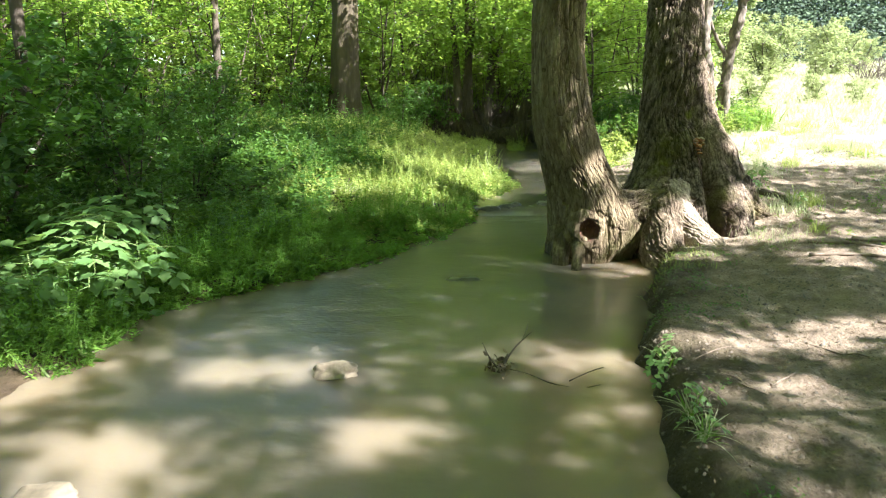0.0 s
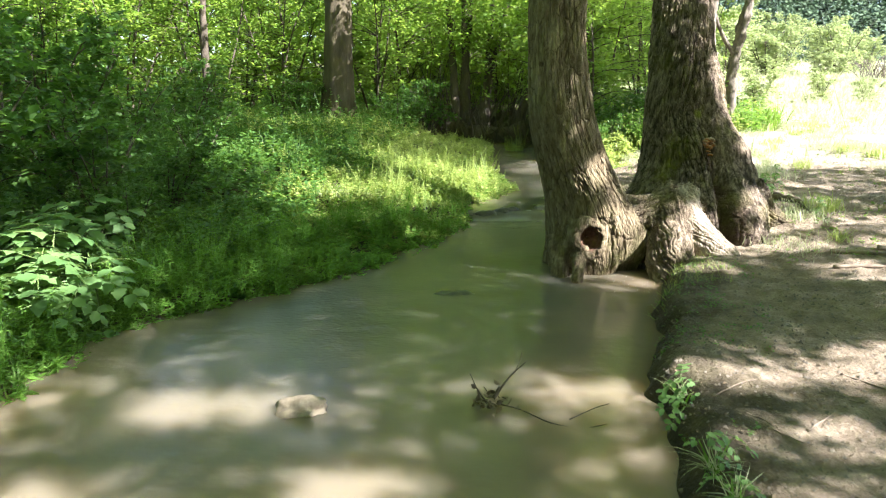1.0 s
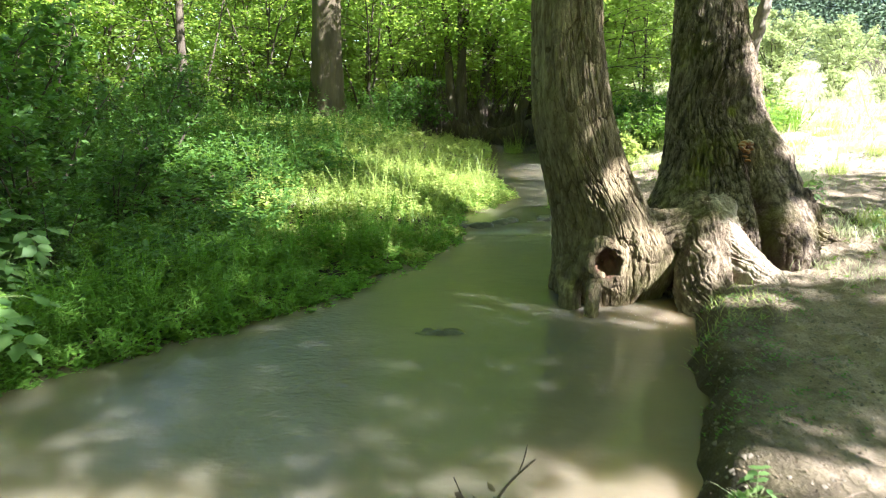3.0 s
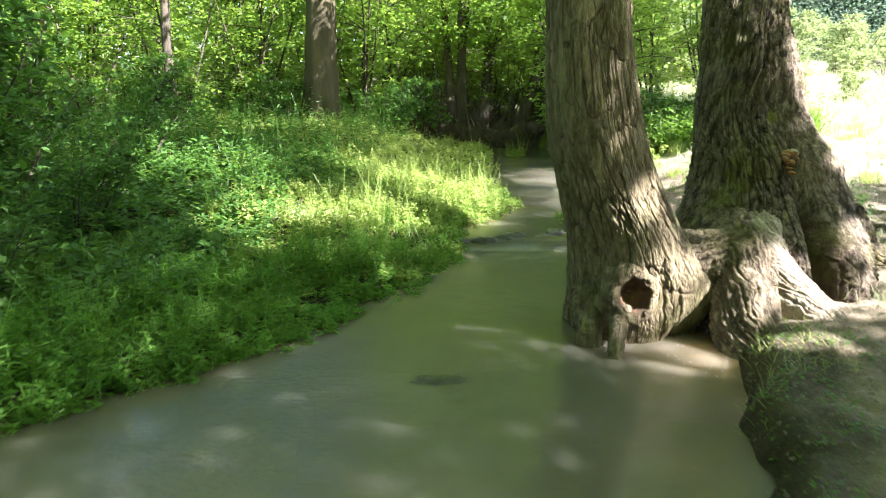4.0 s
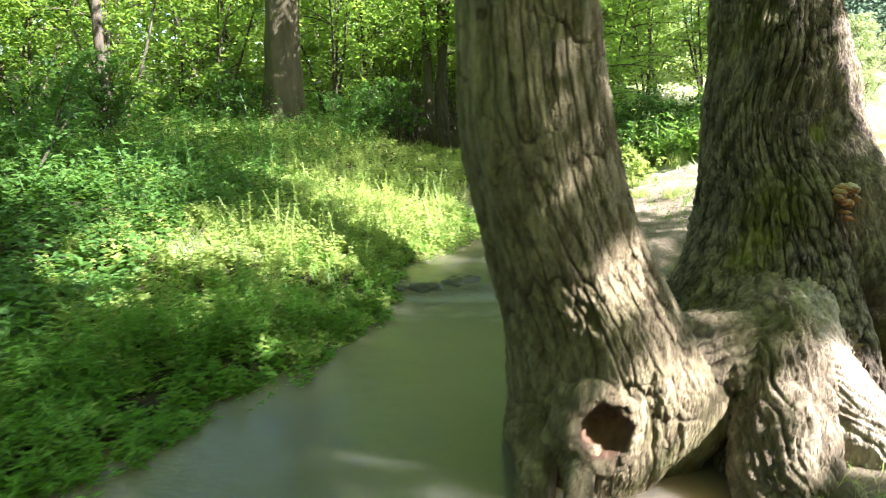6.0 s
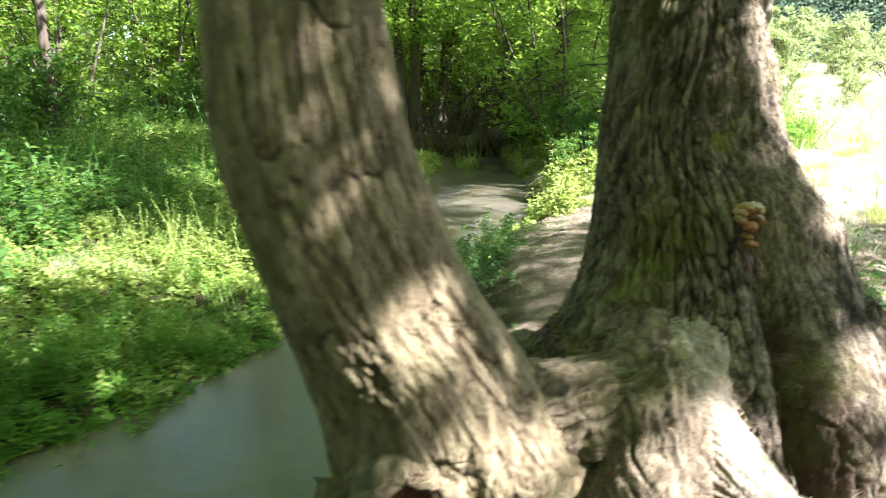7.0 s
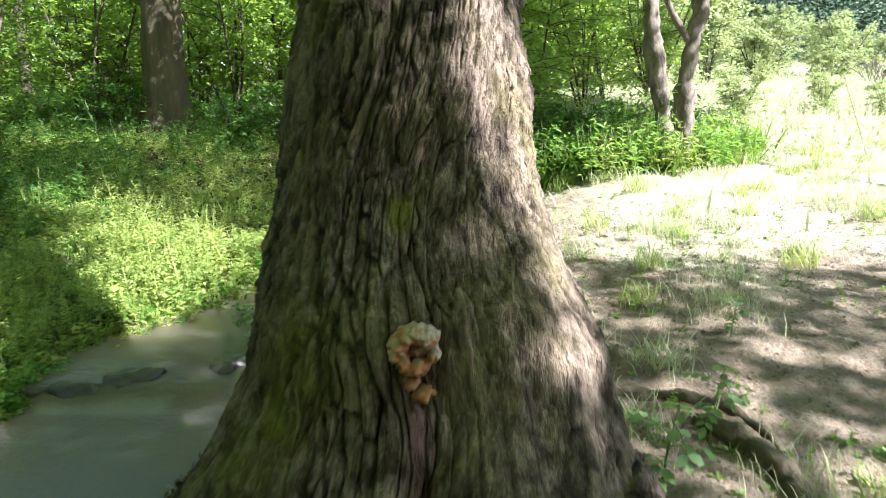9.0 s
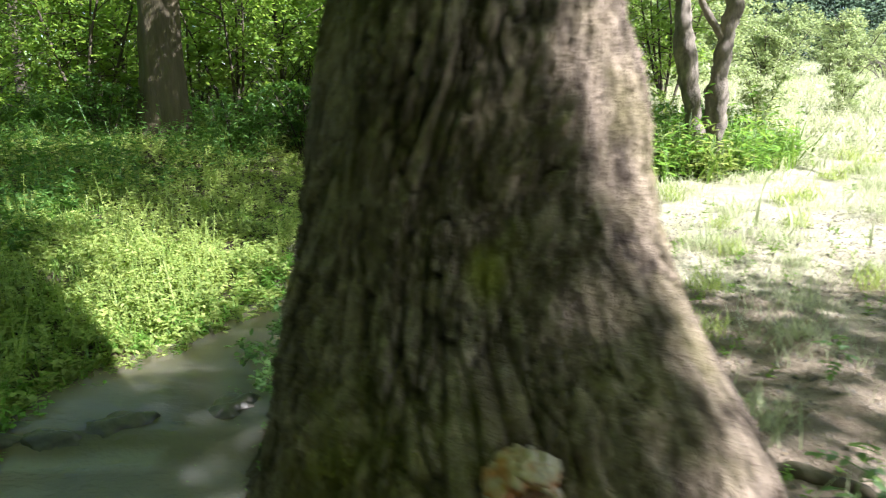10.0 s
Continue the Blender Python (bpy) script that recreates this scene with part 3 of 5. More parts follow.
def lobes_b(th, z):
    zs, _, _, rs = (np.array(c, float) for c in zip(*TREE_B))
    d = (th + 0.45 + np.pi) % (2 * np.pi) - np.pi
    hip = spline(z, HIP_Z, HIP) / spline(z, zs, rs) * np.exp(-(d / 0.75) ** 2)
    cleft = -0.42 * bump_at(th, z, -1.33 - 0.10 * (z - 0.4), 0.44, 0.15, 0.36) - 0.10 * bump_at(th, z, -1.25, 0.85, 0.18, 0.12)
    knots = 0.06 * bump_at(th, z, -2.1, 1.60, 0.26, 0.08) - 0.16 * bump_at(th, z, -2.1, 1.60, 0.12, 0.035) + 0.05 * bump_at(th, z, -1.6, 0.95, 0.3, 0.12)
    knots = knots + 0.10 * bump_at(th, z, -0.99, 0.63, 0.075, 0.045) - 0.06 * bump_at(th, z, -0.99, 0.615, 0.03, 0.025) + 0.06 * bump_at(th, z, -1.95, 0.66, 0.14, 0.05) + 0.05 * bump_at(th, z, -0.6, 0.84, 0.16, 0.06)
    ribs = 0.045 * bump_at(th, z, -0.75, 0.72, 0.07, 0.22) - 0.05 * bump_at(th, z, -0.90, 0.80, 0.05, 0.20) - 0.05 * bump_at(th, z, -0.58, 0.55, 0.06, 0.25) + 0.04 * bump_at(th, z, -1.05, 1.2, 0.12, 0.16)
    toes = 0.05 * np.sin(5 * th + 0.7) * step(0.7, 0.0, z)
    return hip + cleft + knots + ribs + toes + 0.015 * np.sin(3 * th - z)


tree_a = thing("willow_tree", (1.19, 5.02, 0), "leaning willow with furrowed tan bark standing in the stream edge", "tree", "old trees by the stream")
v, f, pl, ms = bark_skin(TREE_A, fine_rows, 440, lobes_a, 34, 0.31, 0.0130, 3, 0.22, lambda th, z: 0.2 + 0.6 * (1 - step(0.0, 0.5, z)), 0.16, 0.16, 0.42, 0.55)
part("trunk", mesh_of("trunk", v - (1.19, 5.02, 0), f, BARK, plate=pl, moss=ms), tree_a)
tree_b = thing("willow_tree", (2.1, 5.4, 0.2), "massive old willow with dark deeply furrowed bark and swollen base", "tree", "old trees by the stream")
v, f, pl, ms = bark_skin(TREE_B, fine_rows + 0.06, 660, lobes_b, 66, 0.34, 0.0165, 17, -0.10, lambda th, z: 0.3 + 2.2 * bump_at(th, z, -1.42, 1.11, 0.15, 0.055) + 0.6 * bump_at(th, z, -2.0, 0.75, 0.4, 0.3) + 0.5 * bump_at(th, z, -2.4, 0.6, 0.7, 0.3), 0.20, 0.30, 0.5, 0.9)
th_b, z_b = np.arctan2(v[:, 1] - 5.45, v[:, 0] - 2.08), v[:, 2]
# Wet brown stain along the cleft, with that recess's shade put into the colour.
stain_shade = np.clip(1.3 * bump_at(th_b, z_b, -1.36, 0.42, 0.16, 0.36) + 0.7 * bump_at(th_b, z_b, -1.30, 0.86, 0.22, 0.16) + 0.35 * fbm(v[:, 0] * 14, v[:, 1] * 14, z_b * 9, 91, 2), 0, 1) * (bump_at(th_b, z_b, -1.34, 0.55, 0.4, 0.6) > 0.2)
trunk_b = part("trunk", mesh_of("trunk", v - (2.1, 5.4, 0.2), f, BARK_OLD, plate=pl, moss=ms, stain_shade=stain_shade), tree_b)


def root_mesh(points, radii, sides, samples, seed, mat=BARK_ROOT, rough=0.014, groove=0.006, origin=(0, 0, 0), bare=False):
    v, f = tube(points, radii, sides, samples, rough, seed, 7.0)
    n = samples * sides
    rows = np.repeat(np.arange(samples), sides)
    th = np.tile(np.arange(sides), samples) / sides * 2 * np.pi
    centre = v[:n].reshape(samples, sides, 3).mean(1)[rows]
    out = unit(v[:n] - centre)
    s = rows / samples * 6
    ct, st = np.cos(th), np.sin(th)
    x, y, z = v[:n, 0], v[:n, 1], v[:n, 2]
    skin = step(-0.06, 0.03, fbm(x * 6, y * 6, z * 6, seed, 3) + 0.25 * fbm(x * 34, y * 34, z * 34, seed + 1, 2) + 0.30 * np.cos(th - 1.2))
    skin = skin * (0.0 if bare else 1.0)
    wob = 0.5 * fbm(x * 9, y * 9, z * 9, seed + 5, 2)
    turn = th + 0.25 * s + 0.5 * wob
    ct, st = np.cos(turn), np.sin(turn)
    fibre = np.abs(fbm(ct * 5, st * 5, s * 0.55 + wob, seed + 6, 3))
    fine = np.abs(fbm(ct * 15, st * 15, s * 1.1 + wob, seed + 8, 2))
    f1, f2, idn = cells(np.mod(th / (2 * np.pi) * 30 + wob, 30), s * 0.9 + wob, 30, seed)
    crust = np.clip((f2 - f1) / 0.25, 0, 1) ** 0.6
    lift = skin * (0.007 + groove * 1.1 * (crust * (0.5 + 0.9 * idn) - 0.3)) + 0.032 * (np.minimum(fibre, 0.5) - 0.25) + 0.015 * (np.minimum(fine, 0.4) - 0.2)
    lift = lift + 0.004 * fbm(x * 28, y * 28, z * 28, seed + 3) + 0.003 * fbm(x * 70, y * 70, z * 70, seed + 4)
    v[:n] += out * (lift * min(1.0, radii[0] / 0.12) * (0.55 if bare else 1.0))[:, None]
    plate = np.clip((0.55 if bare else 0.15) + 1.3 * fibre + 0.6 * fine, 0, 1) * np.where(skin > 0.5, 0.35 + 0.5 * crust, 1.0)
    att = np.concatenate([plate, [1, 1]])
    return mesh_of("root", v - np.asarray(origin), f, mat, plate=att, moss=np.full(len(v), 0.5))


OB = (2.1, 5.4, 0.2)
for pts, rad, seed in (
        ([(2.02, 5.55, 0.42), (1.88, 5.22, 0.43), (1.77, 4.97, 0.40), (1.72, 4.80, 0.25), (1.69, 4.67, 0.08), (1.69, 4.60, -0.15)], [0.18, 0.18, 0.155, 0.15, 0.15, 0.14], 51),
        ([(1.98, 5.26, 0.46), (1.86, 5.03, 0.43), (1.88, 4.88, 0.32), (1.97, 4.76, 0.20), (2.09, 4.62, 0.10)], [0.17, 0.145, 0.135, 0.12, 0.10], 53),
        ([(1.75, 4.98, 0.42), (1.52, 4.97, 0.40), (1.30, 4.96, 0.42), (1.12, 4.96, 0.55)], [0.17, 0.135, 0.15, 0.14], 55),
        ([(2.45, 5.35, 0.5), (2.62, 5.28, 0.32), (2.75, 5.15, 0.22), (2.9, 5.0, 0.15)], [0.17, 0.12, 0.08, 0.04], 57),
        ([(1.9, 5.5, 0.40), (1.66, 5.62, 0.24), (1.52, 5.78, 0.08), (1.42, 5.95, -0.1)], [0.22, 0.18, 0.14, 0.09], 59)):
    part("root", root_mesh(pts, rad, 170, 200, seed, BARK_OLD if seed > 56 else BARK_BARE if seed == 53 else BARK_ROOT, origin=OB, bare=seed == 53), tree_b, "gnarled dark root" if seed > 56 else "bare pale root with peeling bark")


def burl(at, axis, radius, seed):
    """A swollen ring of wood round a hollow."""
    k, n = 40, 64
    s = np.linspace(0, 1, k)
    prof_r = spline(s, (0, 0.25, 0.45, 0.6, 0.8, 1.0), (1.35, 1.05, 0.80, 0.62, 0.52, 0.04)) * radius
    prof_h = spline(s, (0, 0.25, 0.45, 0.6, 0.8, 1.0), (-0.50, 0.05, 0.26, 0.20, -0.26, -0.60)) * radius
    th = np.linspace(0, 2 * np.pi, n, endpoint=False)
    a = np.array(axis, float) / np.linalg.norm(axis)
    e1 = unit(np.cross(a, (0, 0, 1.0)))
    e2 = np.cross(e1, a)
    v = (np.array(at) + prof_r[:, None, None] * (np.cos(th)[None, :, None] * e1 + 1.12 * np.sin(th)[None, :, None] * e2) + prof_h[:, None, None] * a)
    nz = fbm(v[..., 0] * 14, v[..., 1] * 14, v[..., 2] * 14, seed)
    v = v + (v - np.array(at)) * ((0.16 * nz + 0.18 * fbm(v[..., 0] * 7, v[..., 1] * 7, v[..., 2] * 7, seed + 4, 2)) * (1 - 0.7 * step(0.35, 0.6, s))[:, None])[..., None] + 0.008 * fbm(v[..., 0] * 50, v[..., 1] * 50, v[..., 2] * 50, seed + 1)[..., None] + 0.010 * np.abs(fbm(v[..., 0] * 24, v[..., 1] * 24, v[..., 2] * 24, seed + 7))[..., None] * (0, -1, 0.3)
    plate = np.clip(0.75 + 0.5 * nz, 0, 1) * (1 - step(0.5, 0.66, s))[:, None]
    return v.reshape(-1, 3), grid_faces(k, n, True)[:, ::-1], plate.ravel()


OA = np.array((1.19, 5.02, 0))
v, f, pl = burl((1.10, 4.665, 0.285), (0.10, -1, 0.08), 0.128, 61)
rim_faces = 24 * 64
knot = part("burl", mesh_of("burl", v - OA, f[:rim_faces], BARK, plate=pl, moss=np.full(len(v), 0.1)), tree_a, "gnarled tan burl round a rotten hollow")
part("hollow", mesh_of("hollow", v - OA, f[rim_faces:], ROT), knot, "red-brown rotten wood inside the burl")
for pts, rad, seed in (([(1.06, 4.70, 0.20), (1.02, 4.60, 0.10), (1.005, 4.575, 0.0), (1.0, 4.57, -0.08)], [0.05, 0.034, 0.040, 0.045], 63),
                       ([(0.93, 4.86, 0.25), (0.92, 4.76, 0.10), (0.93, 4.72, -0.08)], [0.09, 0.06, 0.05], 64)):
    part("root", root_mesh(pts, rad, 24, 26, seed, BARK, 0.008, 0.005, OA), tree_a)
v, f = tube([(1.30, 5.10, 0.34), (1.46, 5.08, 0.24), (1.60, 5.06, 0.16), (1.74, 5.04, 0.08)], [0.13, 0.16, 0.17, 0.16], 40, 40, 0.05, 66, 12)
part("heartwood", mesh_of("heartwood", v - OA, f, ROT), tree_a, "crumbling red-brown rotten heartwood")


# ---- canopy overhead ----
# openings among the leaves, by where their light falls: x, y, half-widths
OPEN_STREAM = ((-1, 7.25, 1.15, 0.45), (0.08, 8.1, 0.60, 0.90), (-0.2, 9.4, 0.9, 0.55), (-1.9, 6.7, 0.435, 0.24), (0.72, 2.95, 0.325, 0.11), (-0.9, 2.8, 0.505, 0.17), (-0.25, 2.2, 0.315, 0.18), (-1.3, 2.1, 0.355, 0.2), (0.3, 3, 0.215, 0.06), (-2.5, 3.9, 0.5, 0.4), (-2.55, 4.82, 0.13, 0.08), (-2.1, 2.6, 0.42, 0.31), (-1.75, 7.45, 0.35, 0.3), (-1.45, 6.25, 0.22, 0.16), (-0.95, 5.88, 0.3, 0.15), (-0.42, 5.62, 0.28, 0.10), (-1.6, 10.2, 0.6, 0.45), (-2.9, 8.7, 0.8, 0.55))
OPEN_PATH = ((2.72, 6.37, 0.24, 0.03), (2.95, 6.12, 0.28, 0.03), (2.82, 5.89, 0.22, 0.035), (3.3, 6.62, 0.4, 0.05), (2.4, 2.2, 0.7, 0.08), (2.9, 4.3, 0.935, 0.15), (2.6, 5.3, 0.735, 0.14), (1.5, 10.5, 0.435, 0.19), (1.05, 2.83, 0.34, 0.12), (1.6, 2.93, 0.4, 0.12), (1.85, 3.12, 0.45, 0.11), (1.2, 2.42, 0.4, 0.1), (1, 2.06, 0.3, 0.06), (2.5, 4.78, 0.6, 0.12), (2.3, 4.05, 0.35, 0.07))
OPEN_TREES = ((0.93, 6.10, 0.04, 0.03), (1.47, 5.94, 0.07, 0.05), (1.55, 5.87, 0.07, 0.05), (1.65, 5.81, 0.08, 0.05), (1.77, 5.76, 0.08, 0.05), (2.02, 5.32, 0.235, 0.15), (0.31, 5.13, 0.12, 0.09), (0.42, 5.03, 0.15, 0.09), (0.86, 4.87, 0.33, 0.24), (1.72, 4.42, 0.18, 0.07), (-0.44, 5.34, 0.05, 0.035), (-0.31, 5.43, 0.05, 0.035), (-0.09, 5.16, 0.05, 0.035), (0.99, 5.24, 0.16, 0.12), (1.27, 5.31, 0.08, 0.06), (1.45, 5.00, 0.17, 0.11), (1.58, 4.83, 0.22, 0.13), (1.35, 4.45, 0.335, 0.14))


def shade(qx, qy, grow=0.0):
    """How closely the leaves overhead cover the ground, by where their shadow falls."""
    s = np.full(qx.shape, 0.90)
    s = np.where(qx > 0.9, np.where(qy < 4.6, np.where(qy < 2.7, 1.6, 1.05), np.where((qx > 2.1) & (qy < 6.6), 1.0, 0.72)), s)
    s = np.where((qx < 0.9) & (qx > -2.2) & (qy < 3.3), np.where((qy < 2.5) & (qx > -0.6), 1.9, 1.25), s)
    s = np.where((qx > -1.6) & (qx < 1.2) & (qy > 3.2) & (qy < 6.5), 1.6, s)
    s = np.where((qx > 0.4) & (qx < 1.4) & (qy > 6.85) & (qy < 7.4), 1.4, s)
    s = np.where(qx < -3.0, np.where(qy < 9, 0.85, 0.62), s)
    s = np.where((qx < 0.9) & (qy > 9.0), np.where(qy < 13.0, 1.0, 0.5), s)
    s = np.where((qy > 15.0) & (qx > -1.2) & (qx < 1.2), np.where(qy > 16.2, 0.25, 0.75), s)
    s = np.where((qx > -5.0) & (qx < -1.7) & (qy > 3.2) & (qy < 6.9), 1.35, s)
    s = s + 2.0 * np.exp(-((qx - 1.0) / 0.85) ** 4 - ((qy - 5.88) / 0.66) ** 4) + 0.9 * np.exp(-((qx + 0.3) / 0.6) ** 4 - ((qy - 5.25) / 0.35) ** 4)
    s = s + 0.9 * np.exp(-((qx - 1.62) / 0.4) ** 4 - ((qy - 4.25) / 0.3) ** 4)
    s = s + 0.8 * np.exp(-((qx - 0.55) / 0.5) ** 4 - ((qy - 6.75) / 0.4) ** 4)
    s = s + 1.0 * np.exp(-((qx - 1.5) / 0.6) ** 4 - ((qy - 5.55) / 0.38) ** 4)
    s = s + 1.2 * np.exp(-((qx - 1.55) / 0.8) ** 4 - ((qy - 3.6) / 0.8) ** 4) + 1.2 * np.exp(-((qx + 3.3) / 1.0) ** 4 - ((qy - 15.4) / 0.7) ** 4)
    lit = step(7.3, 8.5, qy + 0.25 * (qx - 3.2)) * step(1.2, 1.9, qx)
    s = s * (1 - lit)
    s = np.maximum(s, 0.5 * np.exp(-((qx - 2.9) / 0.6) ** 4 - ((qy - 11.4) / 0.8) ** 4))
    s = np.where((qy > 12.0) & (qx > 0.9) & (qx < 4.6), 1.8, s)
    rim = [(x, y, 0.17, 0.14) for x, y in zip(np.linspace(0.80, 1.08, 5), np.linspace(6.46, 6.40, 5))] + [(x, y, 0.17, 0.14) for x, y in zip(np.linspace(1.14, 1.48, 7), np.linspace(6.35, 6.13, 7))] + [(0.79, 6.27, 0.05, 0.045), (0.93, 6.14, 0.05, 0.04), (1.52, 5.84, 0.13, 0.10), (1.62, 5.76, 0.11, 0.09), (-1.25, 1.82, 0.22, 0.13), (1.93, 5.28, 0.17, 0.13)]
    gaps = list(OPEN_STREAM) + list(OPEN_PATH) + list(OPEN_TREES) + rim
    for x, y, a, b in gaps:
        s = s * (1 - np.exp(-(((qx - x) / (a + grow)) ** 4 + ((qy - y) / (b + grow)) ** 4)))
    return s


def canopy():
    n = 42000
    q = np.stack([rng.uniform(-9, 7, n), rng.uniform(-6, 20, n)], 1)
    q = q[rng.uniform(0, 1, n) < 0.335 * shade(q[:, 0], q[:, 1])]
    z = rng.uniform(4.2, 8.5, len(q))
    c = np.stack([q[:, 0] + SUN.x / SUN.z * z, q[:, 1] + SUN.y / SUN.z * z, z], 1)
    per = 19
    at = np.repeat(c, per, 0) + rng.normal(0, 1, (len(c) * per, 3)) * (0.24, 0.16, 0.10)
    qq = at[:, :2] - at[:, 2:3] * (SUN.x / SUN.z, SUN.y / SUN.z)
    keep = rng.uniform(0, 1, len(at)) < 0.003 + 1.5 * shade(qq[:, 0], qq[:, 1], 0.035)
    # the gap of open sky over the stream's upper reach
    away = np.hypot(at[:, 0] + 0.6, at[:, 1] - 4.0)
    bearing = np.degrees(np.arctan2(at[:, 0] + 0.6, at[:, 1] - 4.0))
    keep &= ~((away > 4.0) & (bearing > -21) & (bearing < -8) & (at[:, 2] > 0.4 * away))
    return c, at[keep]


def bezier_line(a, b, c):
    t = np.linspace(0, 1, 40)[:, None]
    return np.where(t < 0.5, a + (b - a) * t * 2, b + (c - b) * (t * 2 - 1))


limb_r = np.random.default_rng(64)
clumps, leaf_at = canopy()
CROWNS = [(tree_a, np.array((1.2, 4.7, 6.8)), (1.19, 5.02, 0)), (tree_b, np.array((3.0, 6.7, 6.5)), OB)]
for place in ((8.2, 0.5), (12.8, 1.4), (6.0, -3.5)):
    z0 = float(height(*place))
    shade_tree = thing("shade_tree", (*place, z0), "tall leafy tree beside the path casting dappled shade", "tree", "trees round the clearing")
    pts = [(0, 0, -0.1), (0.1, 0.05, 2.5), (0.0, 0.2, 5.0), (0.1, 0.1, 7.6)]
    v, f = tube(pts, [0.15, 0.12, 0.09, 0.03], 16, 30, 0.01, 5)
    part("trunk", mesh_of("trunk", v, f, BARK_FAR), shade_tree)
    CROWNS.append((shade_tree, np.array((*place, 5.6 + z0)), (*place, z0)))
reach = np.stack([np.linalg.norm((leaf_at - c[1]) * (1, 1, 0.5), axis=1) for c in CROWNS])
owner = reach.argmin(0)
reach_c = np.stack([np.linalg.norm((clumps - c[1]) * (1, 1, 0.5), axis=1) for c in CROWNS]).argmin(0)
for k, (tree, heart, origin) in enumerate(CROWNS):
    pts = leaf_at[owner == k]
    d, u = scatter_dirs(len(pts), 0.6)
    v, f = leaves(pts, d, u, rng.uniform(0.10, 0.15, len(pts)), "plain")
    part("crown", mesh_of("crown", v - np.asarray(origin), f, LEAF_WOOD), tree)
    mine = clumps[reach_c == k]
    grown = 0
    for j in limb_r.permutation(len(mine))[:60]:
        tip = mine[j]
        start = heart + (0, 0, limb_r.uniform(-1.8, 0.4))
        mid = start * 0.45 + tip * 0.55 + (0, 0, 0.35)
        way = bezier_line(start, mid, tip)
        way = way[:, :2] - way[:, 2:3] * (SUN.x / SUN.z, SUN.y / SUN.z)
        sunny = (way[:, 0] > -0.2) & (way[:, 0] < 2.2) & (way[:, 1] > 4.5) & (way[:, 1] < 6.6)
        if sunny.any() or grown == 9:
            continue
        grown += 1
        v, f = tube([start, mid, tip], [0.06, 0.035, 0.01], 7, 12)
        part("limb", mesh_of("limb", v - np.asarray(origin), f, BARK_THIN), tree)


# ---- plants: makers ----
def bezier(a, b, c, n):
    t = np.linspace(0, 1, n)[:, None]
    return (1 - t) ** 2 * np.asarray(a) + 2 * t * (1 - t) * np.asarray(b) + t * t * np.asarray(c)


def woody(seed, tall, spread, stems, twigs, per_twig, leaf, kind="plain", bark=BARK_THIN, mat=LEAF_WOOD, low=0.25, thick=0.018, droop=0.1, reach=0.45, wide=1.0):
    """The meshes of a bush or young tree: its stems, its twigs in one, its leaves in one."""
    r = np.random.default_rng(seed)
    stem_meshes, lines = [], []
    for k in range(stems):
        a = r.uniform(0, 2 * np.pi)
        lean = spread * r.uniform(0.3, 1.0) if stems > 1 else spread * 0.25
        top = np.array((lean * np.cos(a), lean * np.sin(a), tall * r.uniform(0.75, 1.0)))
        foot = np.array((np.cos(a), np.sin(a), 0)) * (0.06 * min(stems - 1, 1) * r.uniform(0.5, 1.5) * max(1, tall / 3)) - (0, 0, 0.12)
        mid = foot * 0.5 + top * 0.5 + np.append(r.normal(0, 0.08 * tall, 2), 0.12 * tall)
        pts = bezier(foot, mid, top, 14)
        lines.append(pts)
        t = np.linspace(0, 1, 14)
        v, f = tube(pts, thick * tall ** 0.5 * (1 - 0.85 * t), 9, 0, 0.12 * thick, seed + k, 12)
        stem_meshes.append(mesh_of("stem", v, f, bark))
    at, ways, pieces = [], [], []
    for k in range(twigs):
        pts = lines[r.integers(len(lines))]
        s = r.uniform(low, 1.0)
        p0 = pts[int(s * 13)]
        a = r.uniform(0, 2 * np.pi)
        ln = reach * spread * r.uniform(0.5, 1.2) * (1.25 - 0.6 * s)
        d = np.array((np.cos(a), np.sin(a), r.uniform(-0.1, 0.7))) * ln
        p2 = p0 + d - (0, 0, droop * ln)
        curve = bezier(p0, p0 + d * 0.5 + (0, 0, 0.15 * ln), p2, 6)
        if k % 2 == 0:
            pieces.append(tube(curve, np.linspace(0.006, 0.002, 6) * tall ** 0.5, 4))
        n = per_twig
        u = r.uniform(0.25, 1.05, n)
        pos = np.stack([np.interp(u, np.linspace(0, 1, 6), curve[:, i]) for i in range(3)], 1)
        at.append(pos + r.normal(0, 0.30 * leaf + 0.03 * ln, (n, 3)))
        ways.append(np.repeat(unit(d)[None], n, 0) * 0.5 + unit(r.normal(0, 1, (n, 3)) * (1, 1, 0.5)))
    at, ways = np.concatenate(at), np.concatenate(ways)
    up = np.stack([r.normal(0, 0.45, len(at)), r.normal(0, 0.45, len(at)), np.ones(len(at))], 1)
    v, f = leaves(at, ways, up, leaf * r.uniform(0.6, 1.15, len(at)), kind, wide)
    fol = mesh_of("foliage", v, f, mat)
    tv, tf = join(pieces)
    return stem_meshes, mesh_of("twig_growth", tv, tf, bark), fol


def plant_thing(name, meshes, at, label, category, group="", turn=0.0, size=1.0):
    ob = thing(name, at, label, category, group)
    ob.rotation_euler = (0, 0, turn)
    ob.scale = (size, size, size)
    stems, twigs, fol = meshes
    for m in stems:
        part("stem" if len(stems) > 1 else "trunk", m, ob)
    tagged(part("twig_growth", twigs, ob), kind="stuff")
    part("foliage" if len(stems) > 1 else "crown", fol, ob)
    return ob


def on_ground(x, y):
    return float(x), float(y), float(height(x, y))


